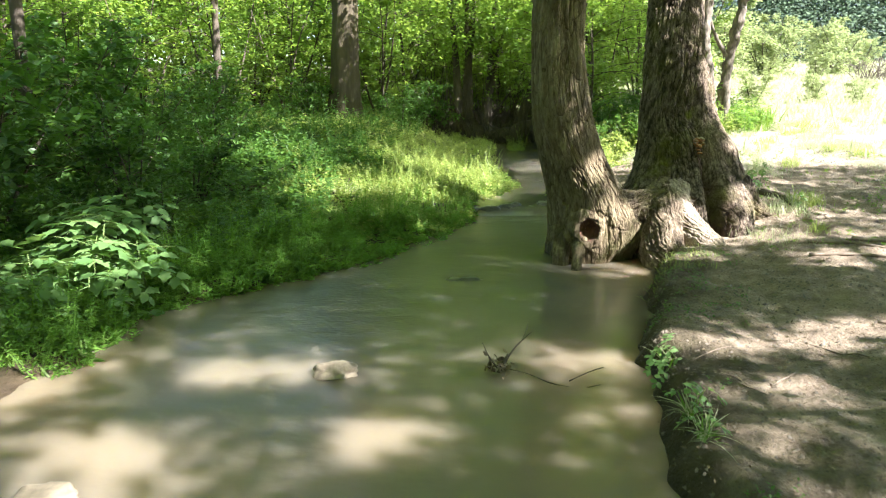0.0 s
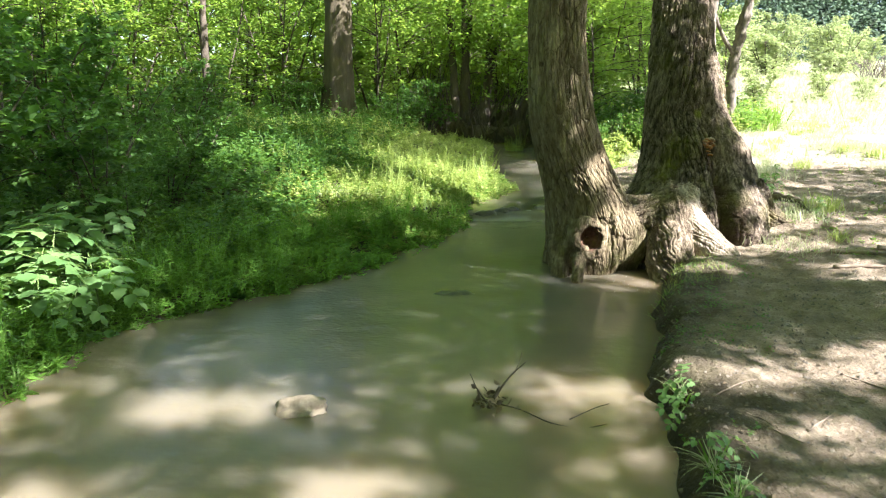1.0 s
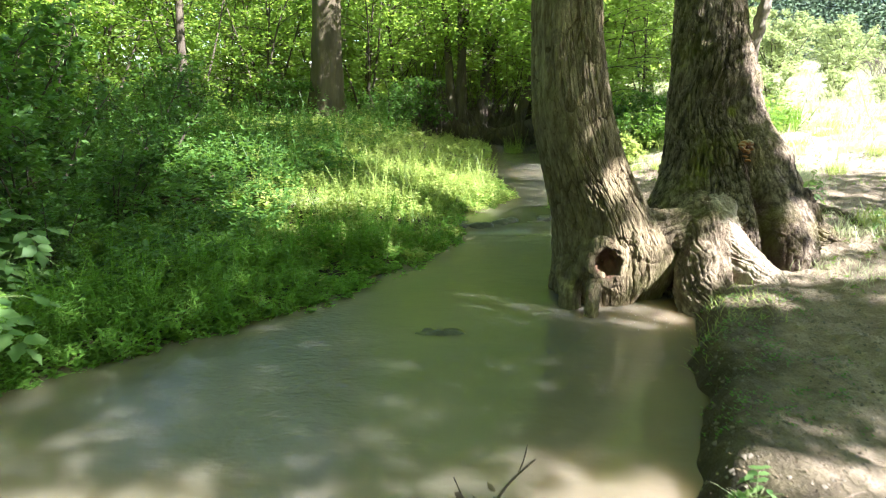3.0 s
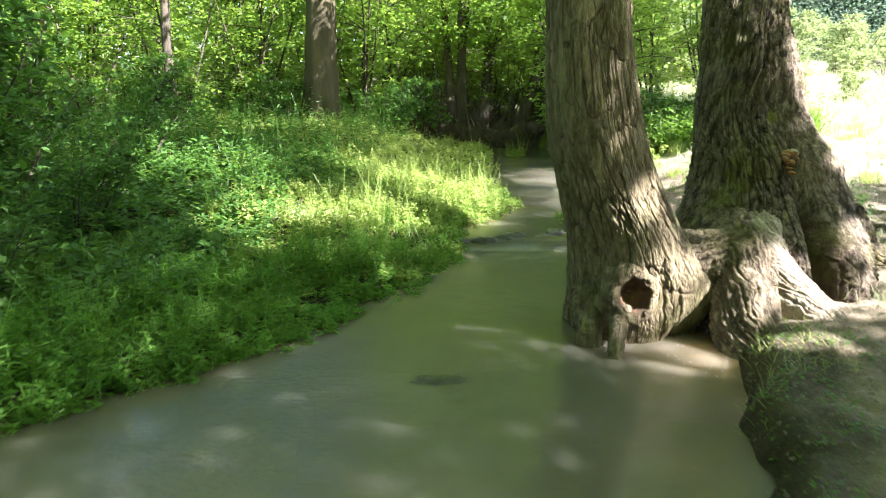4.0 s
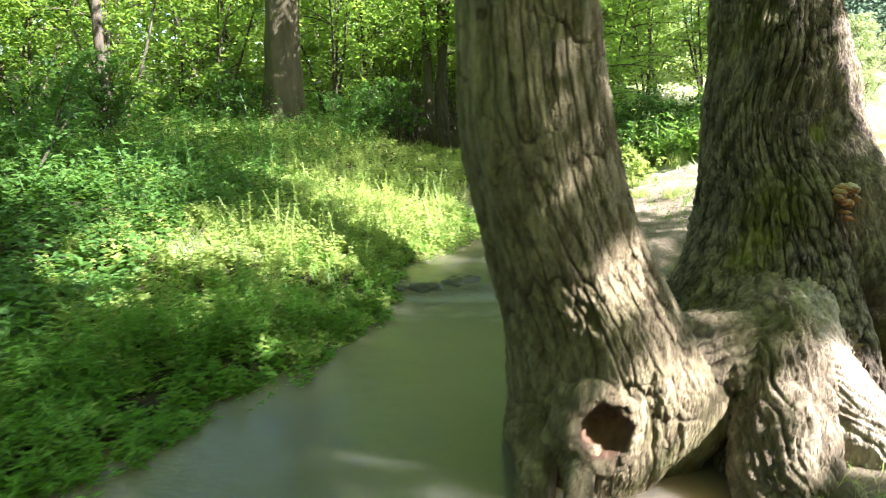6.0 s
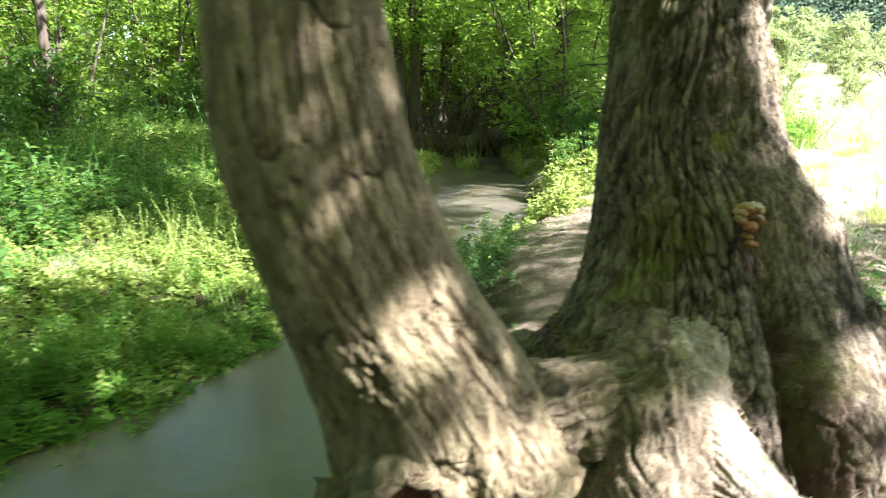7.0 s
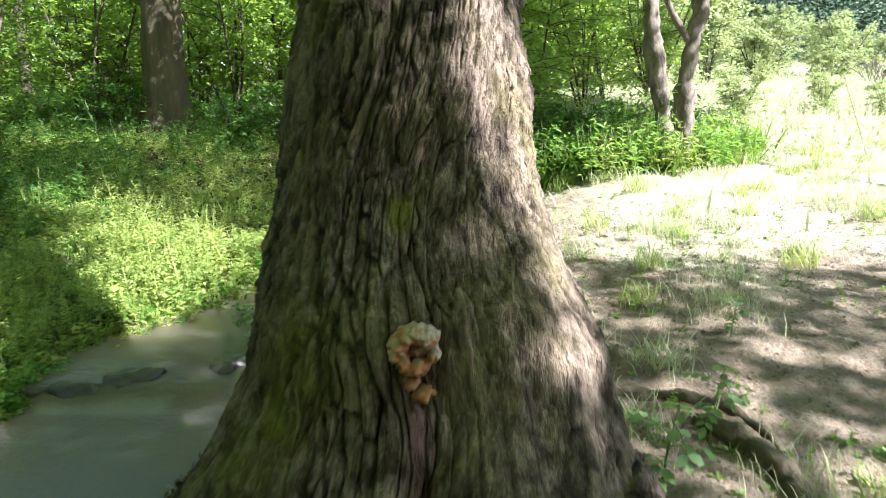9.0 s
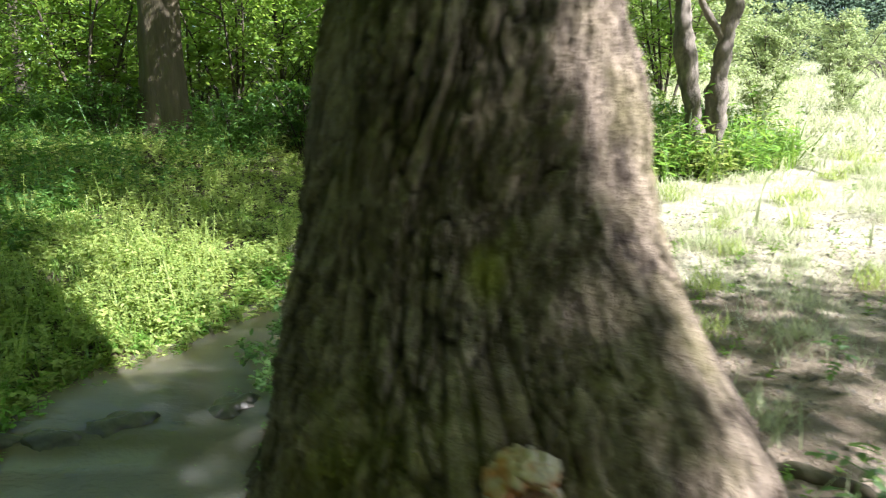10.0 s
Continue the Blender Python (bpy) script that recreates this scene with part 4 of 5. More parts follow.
def herbs(xy, tall, per, leaf, kind="plain", r=rng, stem=True, spike=0.0):
    """Low leafy plants: at each place a stem with opposite leaves. Returns one mesh's arrays."""
    n = len(xy)
    base = np.stack([xy[:, 0], xy[:, 1], np.maximum(height(xy[:, 0], xy[:, 1]), water_level(xy[:, 1]) - 0.02) - 0.01], 1)
    h = tall * r.uniform(0.5, 1.25, n) * np.clip(0.9 + 0.7 * fbm(xy[:, 0] * 1.9, xy[:, 1] * 1.9, seed=77) + 0.8 * vnoise(xy[:, 0] * 7, xy[:, 1] * 7, seed=78), 0.3, 1.9)
    lean = r.normal(0, 0.25, (n, 2)) * h[:, None]
    tip = base + np.concatenate([lean, h[:, None]], 1)
    s = np.tile((np.arange(per) + 0.7) / per, n) * r.uniform(0.9, 1.05, n * per)
    a = np.repeat(r.uniform(0, 6.28, n), per) + np.tile(np.arange(per) * np.pi + (np.arange(per) // 2) * np.pi / 2, n)
    at = np.repeat(base, per, 0) * (1 - s[:, None]) + np.repeat(tip, per, 0) * s[:, None]
    d = np.stack([np.cos(a), np.sin(a), r.normal(0.15, 0.35, n * per)], 1)
    up = np.stack([r.normal(0, 0.25, n * per), r.normal(0, 0.25, n * per), np.ones(n * per)], 1)
    sz = leaf * np.repeat(r.uniform(0.7, 1.25, n), per) * (1.15 - 0.6 * s) * r.uniform(0.8, 1.2, n * per)
    out = [leaves(at, d, up, sz, kind)]
    if stem:
        side = np.stack([np.cos(a[::per]), np.sin(a[::per]), 0 * h], 1)
        w = 0.0022 + 0.004 * h[:, None]
        v = np.stack([base - side * w, base + side * w, tip + side * w * 0.5, tip - side * w * 0.5], 1).reshape(-1, 3)
        out.append((v, [np.arange(4 * n).reshape(-1, 4)]))
    return out


def blades(xy, tall, r=rng, base_z=None, spread=0.5, wide=1.0):
    n = len(xy)
    z = height(xy[:, 0], xy[:, 1]) if base_z is None else base_z
    at = np.stack([xy[:, 0], xy[:, 1], z - 0.01], 1)
    a = r.uniform(0, 6.28, n)
    d = np.stack([np.cos(a) * spread * r.uniform(0.2, 1.3, n), np.sin(a) * spread * r.uniform(0.2, 1.3, n), np.ones(n)], 1)
    up = np.stack([-np.cos(a), -np.sin(a), 0.35 + 0 * a], 1)
    return leaves(at, d, up, tall * r.uniform(0.5, 1.3, n), "blade", wide)


def stuff(name, pieces, mat, label, category):
    v, f = join(pieces)
    return tagged(new(name, mesh_of(name, v, f, mat)), label, category, kind="stuff")


def spots(n, x0, x1, y0, y1, test, r=rng):
    p = np.stack([r.uniform(x0, x1, n), r.uniform(y0, y1, n)], 1)
    return p[test(p[:, 0], p[:, 1])]


def left_by(x, y):
    return edges(x, y)[0]


def right_by(x, y):
    return edges(x, y)[1]


# ---- left bank: green carpet ----
def patchy(x, y, f, seed, level):
    return fbm(x * f, y * f, seed=seed) > level


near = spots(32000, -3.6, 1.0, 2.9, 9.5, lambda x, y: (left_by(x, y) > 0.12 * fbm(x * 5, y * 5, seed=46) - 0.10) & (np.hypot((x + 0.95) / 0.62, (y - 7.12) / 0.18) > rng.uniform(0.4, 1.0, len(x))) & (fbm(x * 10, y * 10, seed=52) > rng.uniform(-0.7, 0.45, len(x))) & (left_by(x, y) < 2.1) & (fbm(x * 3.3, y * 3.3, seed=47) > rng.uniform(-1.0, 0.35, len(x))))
# Leaf colour follows the light: pale LEAF_HERB in the sun, darker LEAF_BROOK in shade.
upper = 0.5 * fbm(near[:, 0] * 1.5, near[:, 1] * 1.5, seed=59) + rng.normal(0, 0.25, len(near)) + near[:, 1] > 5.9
stuff("shade_tint_herbs", herbs(near[~upper], 0.13, 11, 0.058, "lance"), LEAF_BROOK, "fresh green cress-like plants, leaf colour darkened for the shady bank", "plants")
stuff("sun_tint_herbs", herbs(near[upper], 0.105, 9, 0.056, "oval"), LEAF_HERB, "dense low green water plants on the bank, leaf colour paled for sun", "plants")
verge = spots(24000, -3.2, 1.1, 3.0, 9.5, lambda x, y: (left_by(x, y) > -0.13 + 0.10 * fbm(x * 4, y * 4, seed=58)) & (left_by(x, y) < 0.16))
stuff("brooklime", herbs(verge, 0.075, 8, 0.042, "oval"), LEAF_BROOK, "leafy green plants trailing over the water's edge", "plants")
far_bank = spots(9000, -4.5, 1.2, 8.5, 17, lambda x, y: (left_by(x, y) > 0))
stuff("bank_herbs", herbs(far_bank, 0.14, 8, 0.06, "plain"), LEAF_HERB, "leafy green herbs along the upper stream bank", "plants")
back = spots(6500, -12, -0.5, 8.0, 24, lambda x, y: (left_by(x, y) > 1.6))
stuff("nettles", herbs(back, 0.42, 10, 0.11, "lance"), LEAF_SHRUB, "tall nettle-like undergrowth below the trees", "plants")
under = spots(15000, -7, -1.2, -4.0, 10.5, lambda x, y: (left_by(x, y) > 0.7))
stuff("undergrowth", herbs(under, 0.22, 9, 0.085, "oval"), LEAF_SHRUB, "dark leafy undergrowth under the shrubs", "plants")
gr = spots(42000, -3.4, 1.1, 2.6, 11, lambda x, y: (left_by(x, y) > -0.03) & (left_by(x, y) < 2.4) & patchy(x, y, 1.3, 41, -0.15))
stuff("bank_grass", [blades(gr, 0.16, spread=1.1, wide=0.65)], LEAF_GRASS, "fine green grass among the water plants", "grass")
spikes = spots(5200, -2.0, 1.15, 5.8, 12, lambda x, y: (left_by(x, y) > -0.18) & (left_by(x, y) < 2.0) & patchy(x, y, 2.0, 48, 0.0))[:850]
stuff("speedwell", herbs(spikes, 0.25, 22, 0.030, "oval"), LEAF_HERB, "upright pale green leafy spikes along the water", "plants")

# Strip of pale blades: bright sunlight on the bank is put into the grass colour.
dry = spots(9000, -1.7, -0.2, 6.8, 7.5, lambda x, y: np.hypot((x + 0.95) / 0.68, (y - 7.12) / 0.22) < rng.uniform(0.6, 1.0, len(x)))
stuff("sun_paled_grass", [blades(dry, 0.09, spread=1.6, wide=0.7)], LEAF_MEADOW, "short grass in a sunny spot on the bank, coloured pale for the sunlight", "grass")

fern = spots(5200, -2.6, 0.6, 2.7, 7.0, lambda x, y: (left_by(x, y) > -0.05) & (left_by(x, y) < 0.95) & patchy(x, y, 1.6, 45, -0.2))
stuff("horsetail", herbs(fern, 0.21, 22, 0.045, "lance"), LEAF_BROOK, "soft feathery green stems at the water's edge", "plants")

# ---- left bank: shrubs and seedlings ----
SHRUB = [woody(100 + k, 1.0, 0.75, 6, 60, 26, 0.075, "oval", mat=LEAF_SHRUB, thick=0.013) for k in range(3)]
for k, (x, y, s) in enumerate(((-2.75, 5.5, 0.95), (-3.5, 4.6, 1.35), (-3.3, 6.6, 1.05), (-4.5, 5.4, 1.9), (-4.4, 7.4, 1.5), (-3.0, 8.3, 0.75), (-5.6, 6.6, 2.2), (-5.2, 9.2, 1.8), (-3.9, 10.0, 1.0),
                              (-6.8, 8.6, 2.4), (-3.5, 3.4, 1.3), (-4.8, 3.6, 1.9), (-6.2, 11.5, 2.0), (-4.3, 12.4, 1.2), (-0.9, 13.6, 0.9), (-2.9, 14.0, 1.0), (-0.2, 15.2, 1.2), (3.1, 11.3, 0.6), (3.6, 11.6, 0.75), (4.2, 11.4, 0.6), (3.0, 12.4, 0.9), (4.9, 11.8, 0.55), (2.7, 10.6, 0.5), (-2.3, 5.0, 0.5), (-2.5, 6.2, 0.7))):
    plant_thing("shrub", SHRUB[k % 3], on_ground(x, y), "dense green shrub in the shade of the bank", "shrub", "shrubs on the far bank", k * 1.9, s)


def pinnate(r, length, pairs, leaflet):
    """One compound leaf: a stalk with pairs of leaflets and one at its end, along +y."""
    ys = np.linspace(0.35, 0.92, pairs)
    at, d = [(0, length, -0.06 * length)], [(0, 1, -0.35)]
    for y in ys:
        for s in (-1, 1):
            at.append((0, y * length, 0.10 * length * math.sin(3 * y)))
            d.append((s, 0.45, r.uniform(-0.3, 0.05)))
    at, d = np.array(at), np.array(d)
    up = np.stack([r.normal(0, 0.15, len(at)), r.normal(0, 0.15, len(at)), np.ones(len(at))], 1)
    lv = leaves(at, d, up, leaflet * r.uniform(0.75, 1.15, len(at)), "lobed", 0.95)
    st = tube(np.array([(0, 0, 0), (0, 0.4 * length, 0.09 * length), (0, 0.75 * length, 0.08 * length), (0, length, -0.06 * length)]), [0.0022, 0.0018, 0.0014, 0.001], 4)
    return lv, st


def seedling(seed, tall, count, leaflet):
    r = np.random.default_rng(seed)
    lv, st = [], [tube([(0, 0, -0.05), (0.02, 0.01, tall * 0.5), (0.03, -0.02, tall * 0.90)], [0.0045, 0.0035, 0.0015], 6)]
    for k in range(count):
        (v, f), (sv, sf) = pinnate(r, leaflet * r.uniform(2.0, 2.8), 2 + k % 2, leaflet)
        rise = r.uniform(-0.75, 0.2)
        m = np.array((Matrix.Translation((0.02, 0, tall * (0.35 + 0.6 * k / count))) @ pose(0, 0, 0, math.degrees(rise), 0, k * 137.5)).to_4x4())
        lv.append((v @ m[:3, :3].T + m[:3, 3], f))
        st.append((sv @ m[:3, :3].T + m[:3, 3], sf))
    return mesh_of("stalks", *join(st), STEM_GREEN), mesh_of("leaves", *join(lv), LEAF_ASH)


SEEDLING = [seedling(200 + k, (0.34, 0.26, 0.42)[k], (9, 8, 11)[k], (0.085, 0.075, 0.09)[k]) for k in range(3)]
for k in range(30):
    y = rng.uniform(3.1, 4.8)
    x = float(spline(np.array(y), LEFT_Y, LEFT_X)) - 0.05 - 0.95 * rng.uniform(0.0, 1.0) ** 1.3
    if y > 3.9:
        x = min(x, -2.15 - 0.4 * rng.uniform(0, 1))
    ob = thing("ash_seedling", on_ground(x, y), "young plant with pale green divided leaves on the bank", "plant", "seedlings on the far bank")
    ob.rotation_euler = (rng.normal(0, 0.12), rng.normal(0.1, 0.12), rng.uniform(0, 6.28))
    s = rng.uniform(0.85, 1.4)
    ob.scale = (s, s, s)
    tagged(part("stalk", SEEDLING[k % 3][0], ob), kind="stuff")
    tagged(part("foliage", SEEDLING[k % 3][1], ob), kind="stuff")

# ---- the wood behind ----
SAPLING = [woody(300 + k, 5.5, 1.9, 1, 150, 30, 0.12, "plain", mat=LEAF_WOOD, low=0.1, thick=0.022, reach=0.75) for k in range(4)]
BUSHY = [woody(320 + k, 3.2, 1.5, 5, 120, 34, 0.10, "plain", mat=LEAF_WOOD, low=0.12, thick=0.016, reach=0.5) for k in range(3)]
wood_r = np.random.default_rng(23)
spots_wood = [(-1.0, 17.5), (0.6, 19.0), (-3.6, 16.5), (-5.6, 15.0), (-8.0, 13.5), (-9.5, 16.0), (-7.0, 17.5), (-4.5, 19.0), (-2.4, 20.0), (-10.5, 19.5), (-12.5, 15.5), (-0.6, 21.5), (1.8, 20.0), (3.4, 19.0),
              (2.9, 22.0), (4.8, 20.5), (3.2, 14.6), (5.8, 18.4), (-7.4, 10.8), (-9.4, 11.6), (-8.8, 8.2), (-13.0, 11.0), (6.6, 22.5), (-6, 22), (-9, 23), (-13, 21)]
for k, (x, y) in enumerate(spots_wood):
    plant_thing("young_tree", SAPLING[k % 4], on_ground(x, y), "slender leafy young tree in the wood", "tree", "trees of the wood", k * 2.2, wood_r.uniform(0.8, 1.1))
for k, (x, y) in enumerate(((-1.6, 16.2), (-0.3, 17.6), (3.4, 17.6), (3.0, 13.2), (3.7, 15.2), (-3.0, 18.0), (-5.0, 17.0), (-6.6, 14.0), (-8.4, 15.6), (4.9, 16.4), (2.0, 19.0), (-7.8, 12.2), (6.4, 17.0), (-10.5, 13.4), (-4.6, 13.2), (-6.0, 10.0), (-7.6, 9.4), (-8.6, 6.6), (-9.8, 9.4), (-6.4, 4.8), (-3.6, 15.0), (-1.2, 18.6), (1.0, 19.4), (3.9, 18.6), (1.6, 19.6), (2.9, 19.8), (0.5, 19.2), (3.3, 16.4), (0.2, 20.0), (1.5, 21.5), (2.6, 20.6))):
    plant_thing("bush", BUSHY[k % 3], on_ground(x, y), "bright green bushy growth at the edge of the wood", "bush", "bushes at the edge of the wood", k * 1.3, wood_r.uniform(0.7, 1.2))

for k, (x, y, rad) in enumerate(((-4.3, 12.4, 0.08), (-9.4, 15.4, 0.16), (-9.2, 9.4, 0.14), (-7.6, 19.6, 0.13), (-7.0, 3.6, 0.15), (-3.2, -1.5, 0.16), (1.2, 21.0, 0.14), (-5.0, 7.6, 0.08))):
    ob = thing("tall_tree", on_ground(x, y), "tall dark-stemmed tree of the wood", "tree", "tall trees of the wood")
    r = np.random.default_rng(880 + k)
    top = np.array((r.normal(0, 0.4), r.normal(0, 0.4), 10.5))
    v, f = tube(bezier((0, 0, -0.2), (r.normal(0, 0.2), 0, 3.5), top, 20), np.linspace(rad, rad * 0.35, 20), 14, 50, 0.012, k, 4)
    part("trunk", mesh_of("trunk", v, f, BARK_THIN), ob)
    cl = r.normal(0, 1, (150, 3)) * (1.9, 1.9, 0.9) + (0, 0, 10.2)
    pts = np.repeat(cl, 22, 0) + r.normal(0, 0.28, (3300, 3))
    d, u = scatter_dirs(len(pts), 0.6, r)
    part("crown", mesh_of("crown", *leaves(pts, d, u, 0.20), LEAF_WOOD), ob)

far_tree = thing("tall_tree", on_ground(-2.25, 14.6), "tall straight tree with brown bark behind the bank", "tree")
z0 = float(height(-2.25, 14.6))
v, f = tube([(-0.05, 0, -0.2), (0, 0, 0.15), (0.02, 0, 0.6), (0.06, 0, 1.4), (0.1, 0, 2.6), (0.1, 0, 6), (0.2, 0.1, 10)], [0.56, 0.42, 0.34, 0.30, 0.28, 0.24, 0.1], 64, 90, 0.02, 71, 4.0)
flare = np.arctan2(v[:, 1], v[:, 0])
v[:, :2] *= (1 + (0.05 + 0.16 * np.exp(-np.maximum(v[:, 2], 0) / 0.7)) * np.sin(5 * flare + 0.8) * np.cos(2 * flare))[:, None]
part("trunk", mesh_of("trunk", v, f, BARK_FAR), far_tree)
r = np.random.default_rng(72)
pts = r.normal(0, 1, (2500, 3)) * (1.8, 1.8, 1.0) + (0, 0, 9.9)
d, u = scatter_dirs(len(pts), 0.6, r)
part("crown", mesh_of("crown", *leaves(pts, d, u, 0.16), LEAF_WOOD), far_tree)

for k, (x, y, tops) in enumerate(((0.55, 16.4, ((-0.35, 0.3, 3.4), (0.25, 0.2, 3.6), (0.0, -0.1, 3.9))), (1.15, 16.8, ((0.55, 0.2, 3.4), (0.2, 0.3, 3.8))), (1.9, 16.6, ((1.0, 0.2, 2.6), (0.9, -0.3, 3.2))), (2.5, 17.2, ((0.1, 0, 4.0), (0.3, 0.2, 3.6))))):
    ob = thing("alder_clump", on_ground(x, y), "dark many-stemmed tree leaning over the stream", "tree", "dark stems at the bend")
    for j, top in enumerate(tops):
        base = np.array((0.12 * (j - 1), 0.05 * j, -0.1))
        pts = bezier(base, base + (0.1 * top[0], 0, 1.2), np.array(top), 14)
        v, f = tube(pts, np.linspace(0.15, 0.05, 14), 14, 30, 0.015, 80 + j + k, 5)
        part("stem", mesh_of("stem", v, f, BARK_THIN), ob)
    r = np.random.default_rng(90 + k)
    sprays = r.normal(0, 1, (90, 3)) * (0.9, 0.6, 0.55) + (0.2, -0.3, 2.9)
    pts = np.repeat(sprays, 26, 0) + r.normal(0, 1, (2340, 3)) * (0.20, 0.20, 0.09)
    d, u = scatter_dirs(len(pts), 0.6, r)
    part("crown", mesh_of("crown", *leaves(pts, d, u, r.uniform(0.08, 0.13, len(pts))), LEAF_WOOD), ob)

fallen = [(0.15, 16.9, 0.62), (0.45, 16.45, 0.34), (0.95, 16.25, 0.22), (1.6, 16.2, 0.26), (2.2, 16.35, 0.42), (2.9, 16.6, 0.55)]
o = np.array((0.45, 16.45, 0.2))
v, f = tube(np.array(fallen) - o, [0.22, 0.27, 0.25, 0.22, 0.19, 0.14], 28, 60, 0.05, 84, 4)
ob = tagged(new("fallen_log", mesh_of("fallen_log", v, f, BARK_THIN)), "dark fallen log lying across the stream bend", "log")
ob.location = o

for k, (x, y, top) in enumerate(((4.36, 10.5, (-0.45, 0.1, 4.0)), (4.58, 10.55, (0.42, 0.2, 4.2)))):
    ob = thing("slender_tree", on_ground(x, y), "slender pale-barked tree at the meadow's edge", "tree", "pair of slender trees")
    pts = bezier((0, 0, -0.1), (-0.1, 0.0, 1.2) if k == 0 else (-0.02, 0, 1.1), top, 16)
    bend = np.linspace(0, 1, 16)
    pts = pts + np.stack([0.05 * np.sin(bend * 11 + k), 0.04 * np.cos(bend * 9), 0 * bend], 1) * np.minimum(bend * 6, 1)[:, None]
    v, f = tube(pts, np.linspace(0.094, 0.058, 16) * (1 + 0.14 * np.sin(bend * 23 + 2 * k)), 24, 90, 0.026, 95 + k, 11)
    part("trunk", mesh_of("trunk", v, f, BARK_PALE), ob)
    for s0, way in (((6, (-0.55, 0.1, 1.3)), (9, (0.5, -0.1, 0.9))) if k else ((8, (-0.4, 0.1, 1.0)),)):
        tip = pts[s0] + np.array(way)
        v, f = tube(bezier(pts[s0], pts[s0] + np.array(way) * (0.7, 0.7, 0.35), tip, 8), np.linspace(0.04, 0.018, 8), 12, 24, 0.008, 98 + s0, 12)
        part("limb", mesh_of("limb", v, f, BARK_PALE), ob)
    r = np.random.default_rng(97 + k)
    pts = r.normal(0, 1, (900, 3)) * (0.8, 0.8, 0.4) + np.array(top)
    d, u = scatter_dirs(len(pts), 0.6, r)
    part("crown", mesh_of("crown", *leaves(pts, d, u, 0.09), LEAF_WOOD), ob)

# ---- meadow ----
md = spots(60000, 1.8, 16, 7.5, 26, lambda x, y: (right_by(x, y) > 0.9) & (rng.uniform(0, 1, len(x)) < step(10.0, 14.0, y + 0.25 * (x - 4)) * 0.75 + 0.02))
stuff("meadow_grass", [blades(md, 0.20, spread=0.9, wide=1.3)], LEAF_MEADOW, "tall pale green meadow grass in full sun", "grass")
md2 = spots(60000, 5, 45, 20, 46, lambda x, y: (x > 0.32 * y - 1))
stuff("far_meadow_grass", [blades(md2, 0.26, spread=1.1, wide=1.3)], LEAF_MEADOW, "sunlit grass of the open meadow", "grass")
weeds = spots(900, 3.2, 10, 10.2, 20, lambda x, y: right_by(x, y) > 1.0)[:380]
stuff("meadow_weeds", herbs(weeds, 0.5, 18, 0.075, "lance"), LEAF_MEADOW, "leafy weeds among the meadow grass", "plants")


def tuft(seed, n, tall, spread, mat=LEAF_GRASS):
    r = np.random.default_rng(seed)
    p = r.normal(0, spread, (n, 2))
    return mesh_of("blades", *blades(p, tall, r, base_z=np.zeros(n), spread=0.85, wide=0.55), mat)


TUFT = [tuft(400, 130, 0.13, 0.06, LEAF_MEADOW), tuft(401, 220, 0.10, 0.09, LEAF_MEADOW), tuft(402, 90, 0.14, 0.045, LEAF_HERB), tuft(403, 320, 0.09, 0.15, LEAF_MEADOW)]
tuft_r = np.random.default_rng(29)
places = [(2.77, 5.90), (2.85, 5.20), (3.08, 5.35), (3.12, 5.62), (3.42, 6.9), (3.65, 7.3), (3.1, 7.0), (3.4, 6.9), (4.3, 7.7), (4.0, 8.2), (3.2, 8.3), (4.9, 7.2), (2.95, 6.3), (3.1, 5.45), (3.35, 5.6), (2.65, 6.6), (4.6, 6.4), (5.0, 8.6), (2.9, 4.75), (2.55, 4.7)]
places += [(tuft_r.uniform(2.6, 8), tuft_r.uniform(7.4, 12)) for k in range(110)]
for k, (x, y) in enumerate(places):
    ob = thing("grass_tuft", on_ground(x, y), "small green grass tuft on bare trodden earth", "grass", "grass tufts on the path")
    tagged(part("blade_growth", TUFT[k % 4], ob), kind="stuff")
    s = tuft_r.uniform(0.7, 1.3)
    ob.rotation_euler, ob.scale = (0, 0, k * 2.4), (s, s, s)

rank_r = np.random.default_rng(33)


def herb_clump(seed):
    r = np.random.default_rng(seed)
    n = 16
    pieces = []
    for k in range(n):
        base = np.append(r.normal(0, 0.10, 2), -0.02)
        tip = base + (r.normal(0, 0.07), r.normal(0, 0.07), r.uniform(0.22, 0.5))
        pieces.append(tube(bezier(base, (base + tip) / 2 + r.normal(0, 0.02, 3), tip, 5), np.linspace(0.004, 0.0015, 5), 4))
    sv, sf = join(pieces)
    per = 18
    at = np.concatenate([np.array([p[0][:].mean(0)]) for p in pieces])
    at = np.repeat(at, per, 0) + r.normal(0, 1, (n * per, 3)) * (0.05, 0.05, 0.12)
    d = np.stack([r.normal(0, 1, n * per), r.normal(0, 1, n * per), r.normal(0.1, 0.3, n * per)], 1)
    u = np.stack([r.normal(0, 0.3, n * per), r.normal(0, 0.3, n * per), np.ones(n * per)], 1)
    return mesh_of("stalk_growth", sv, sf, STEM_GREEN), mesh_of("foliage", *leaves(at, d, u, r.uniform(0.05, 0.1, n * per), "lance"), LEAF_BROOK if seed % 3 else LEAF_HERB)


HERB_CLUMP = [herb_clump(430 + k) for k in range(3)]
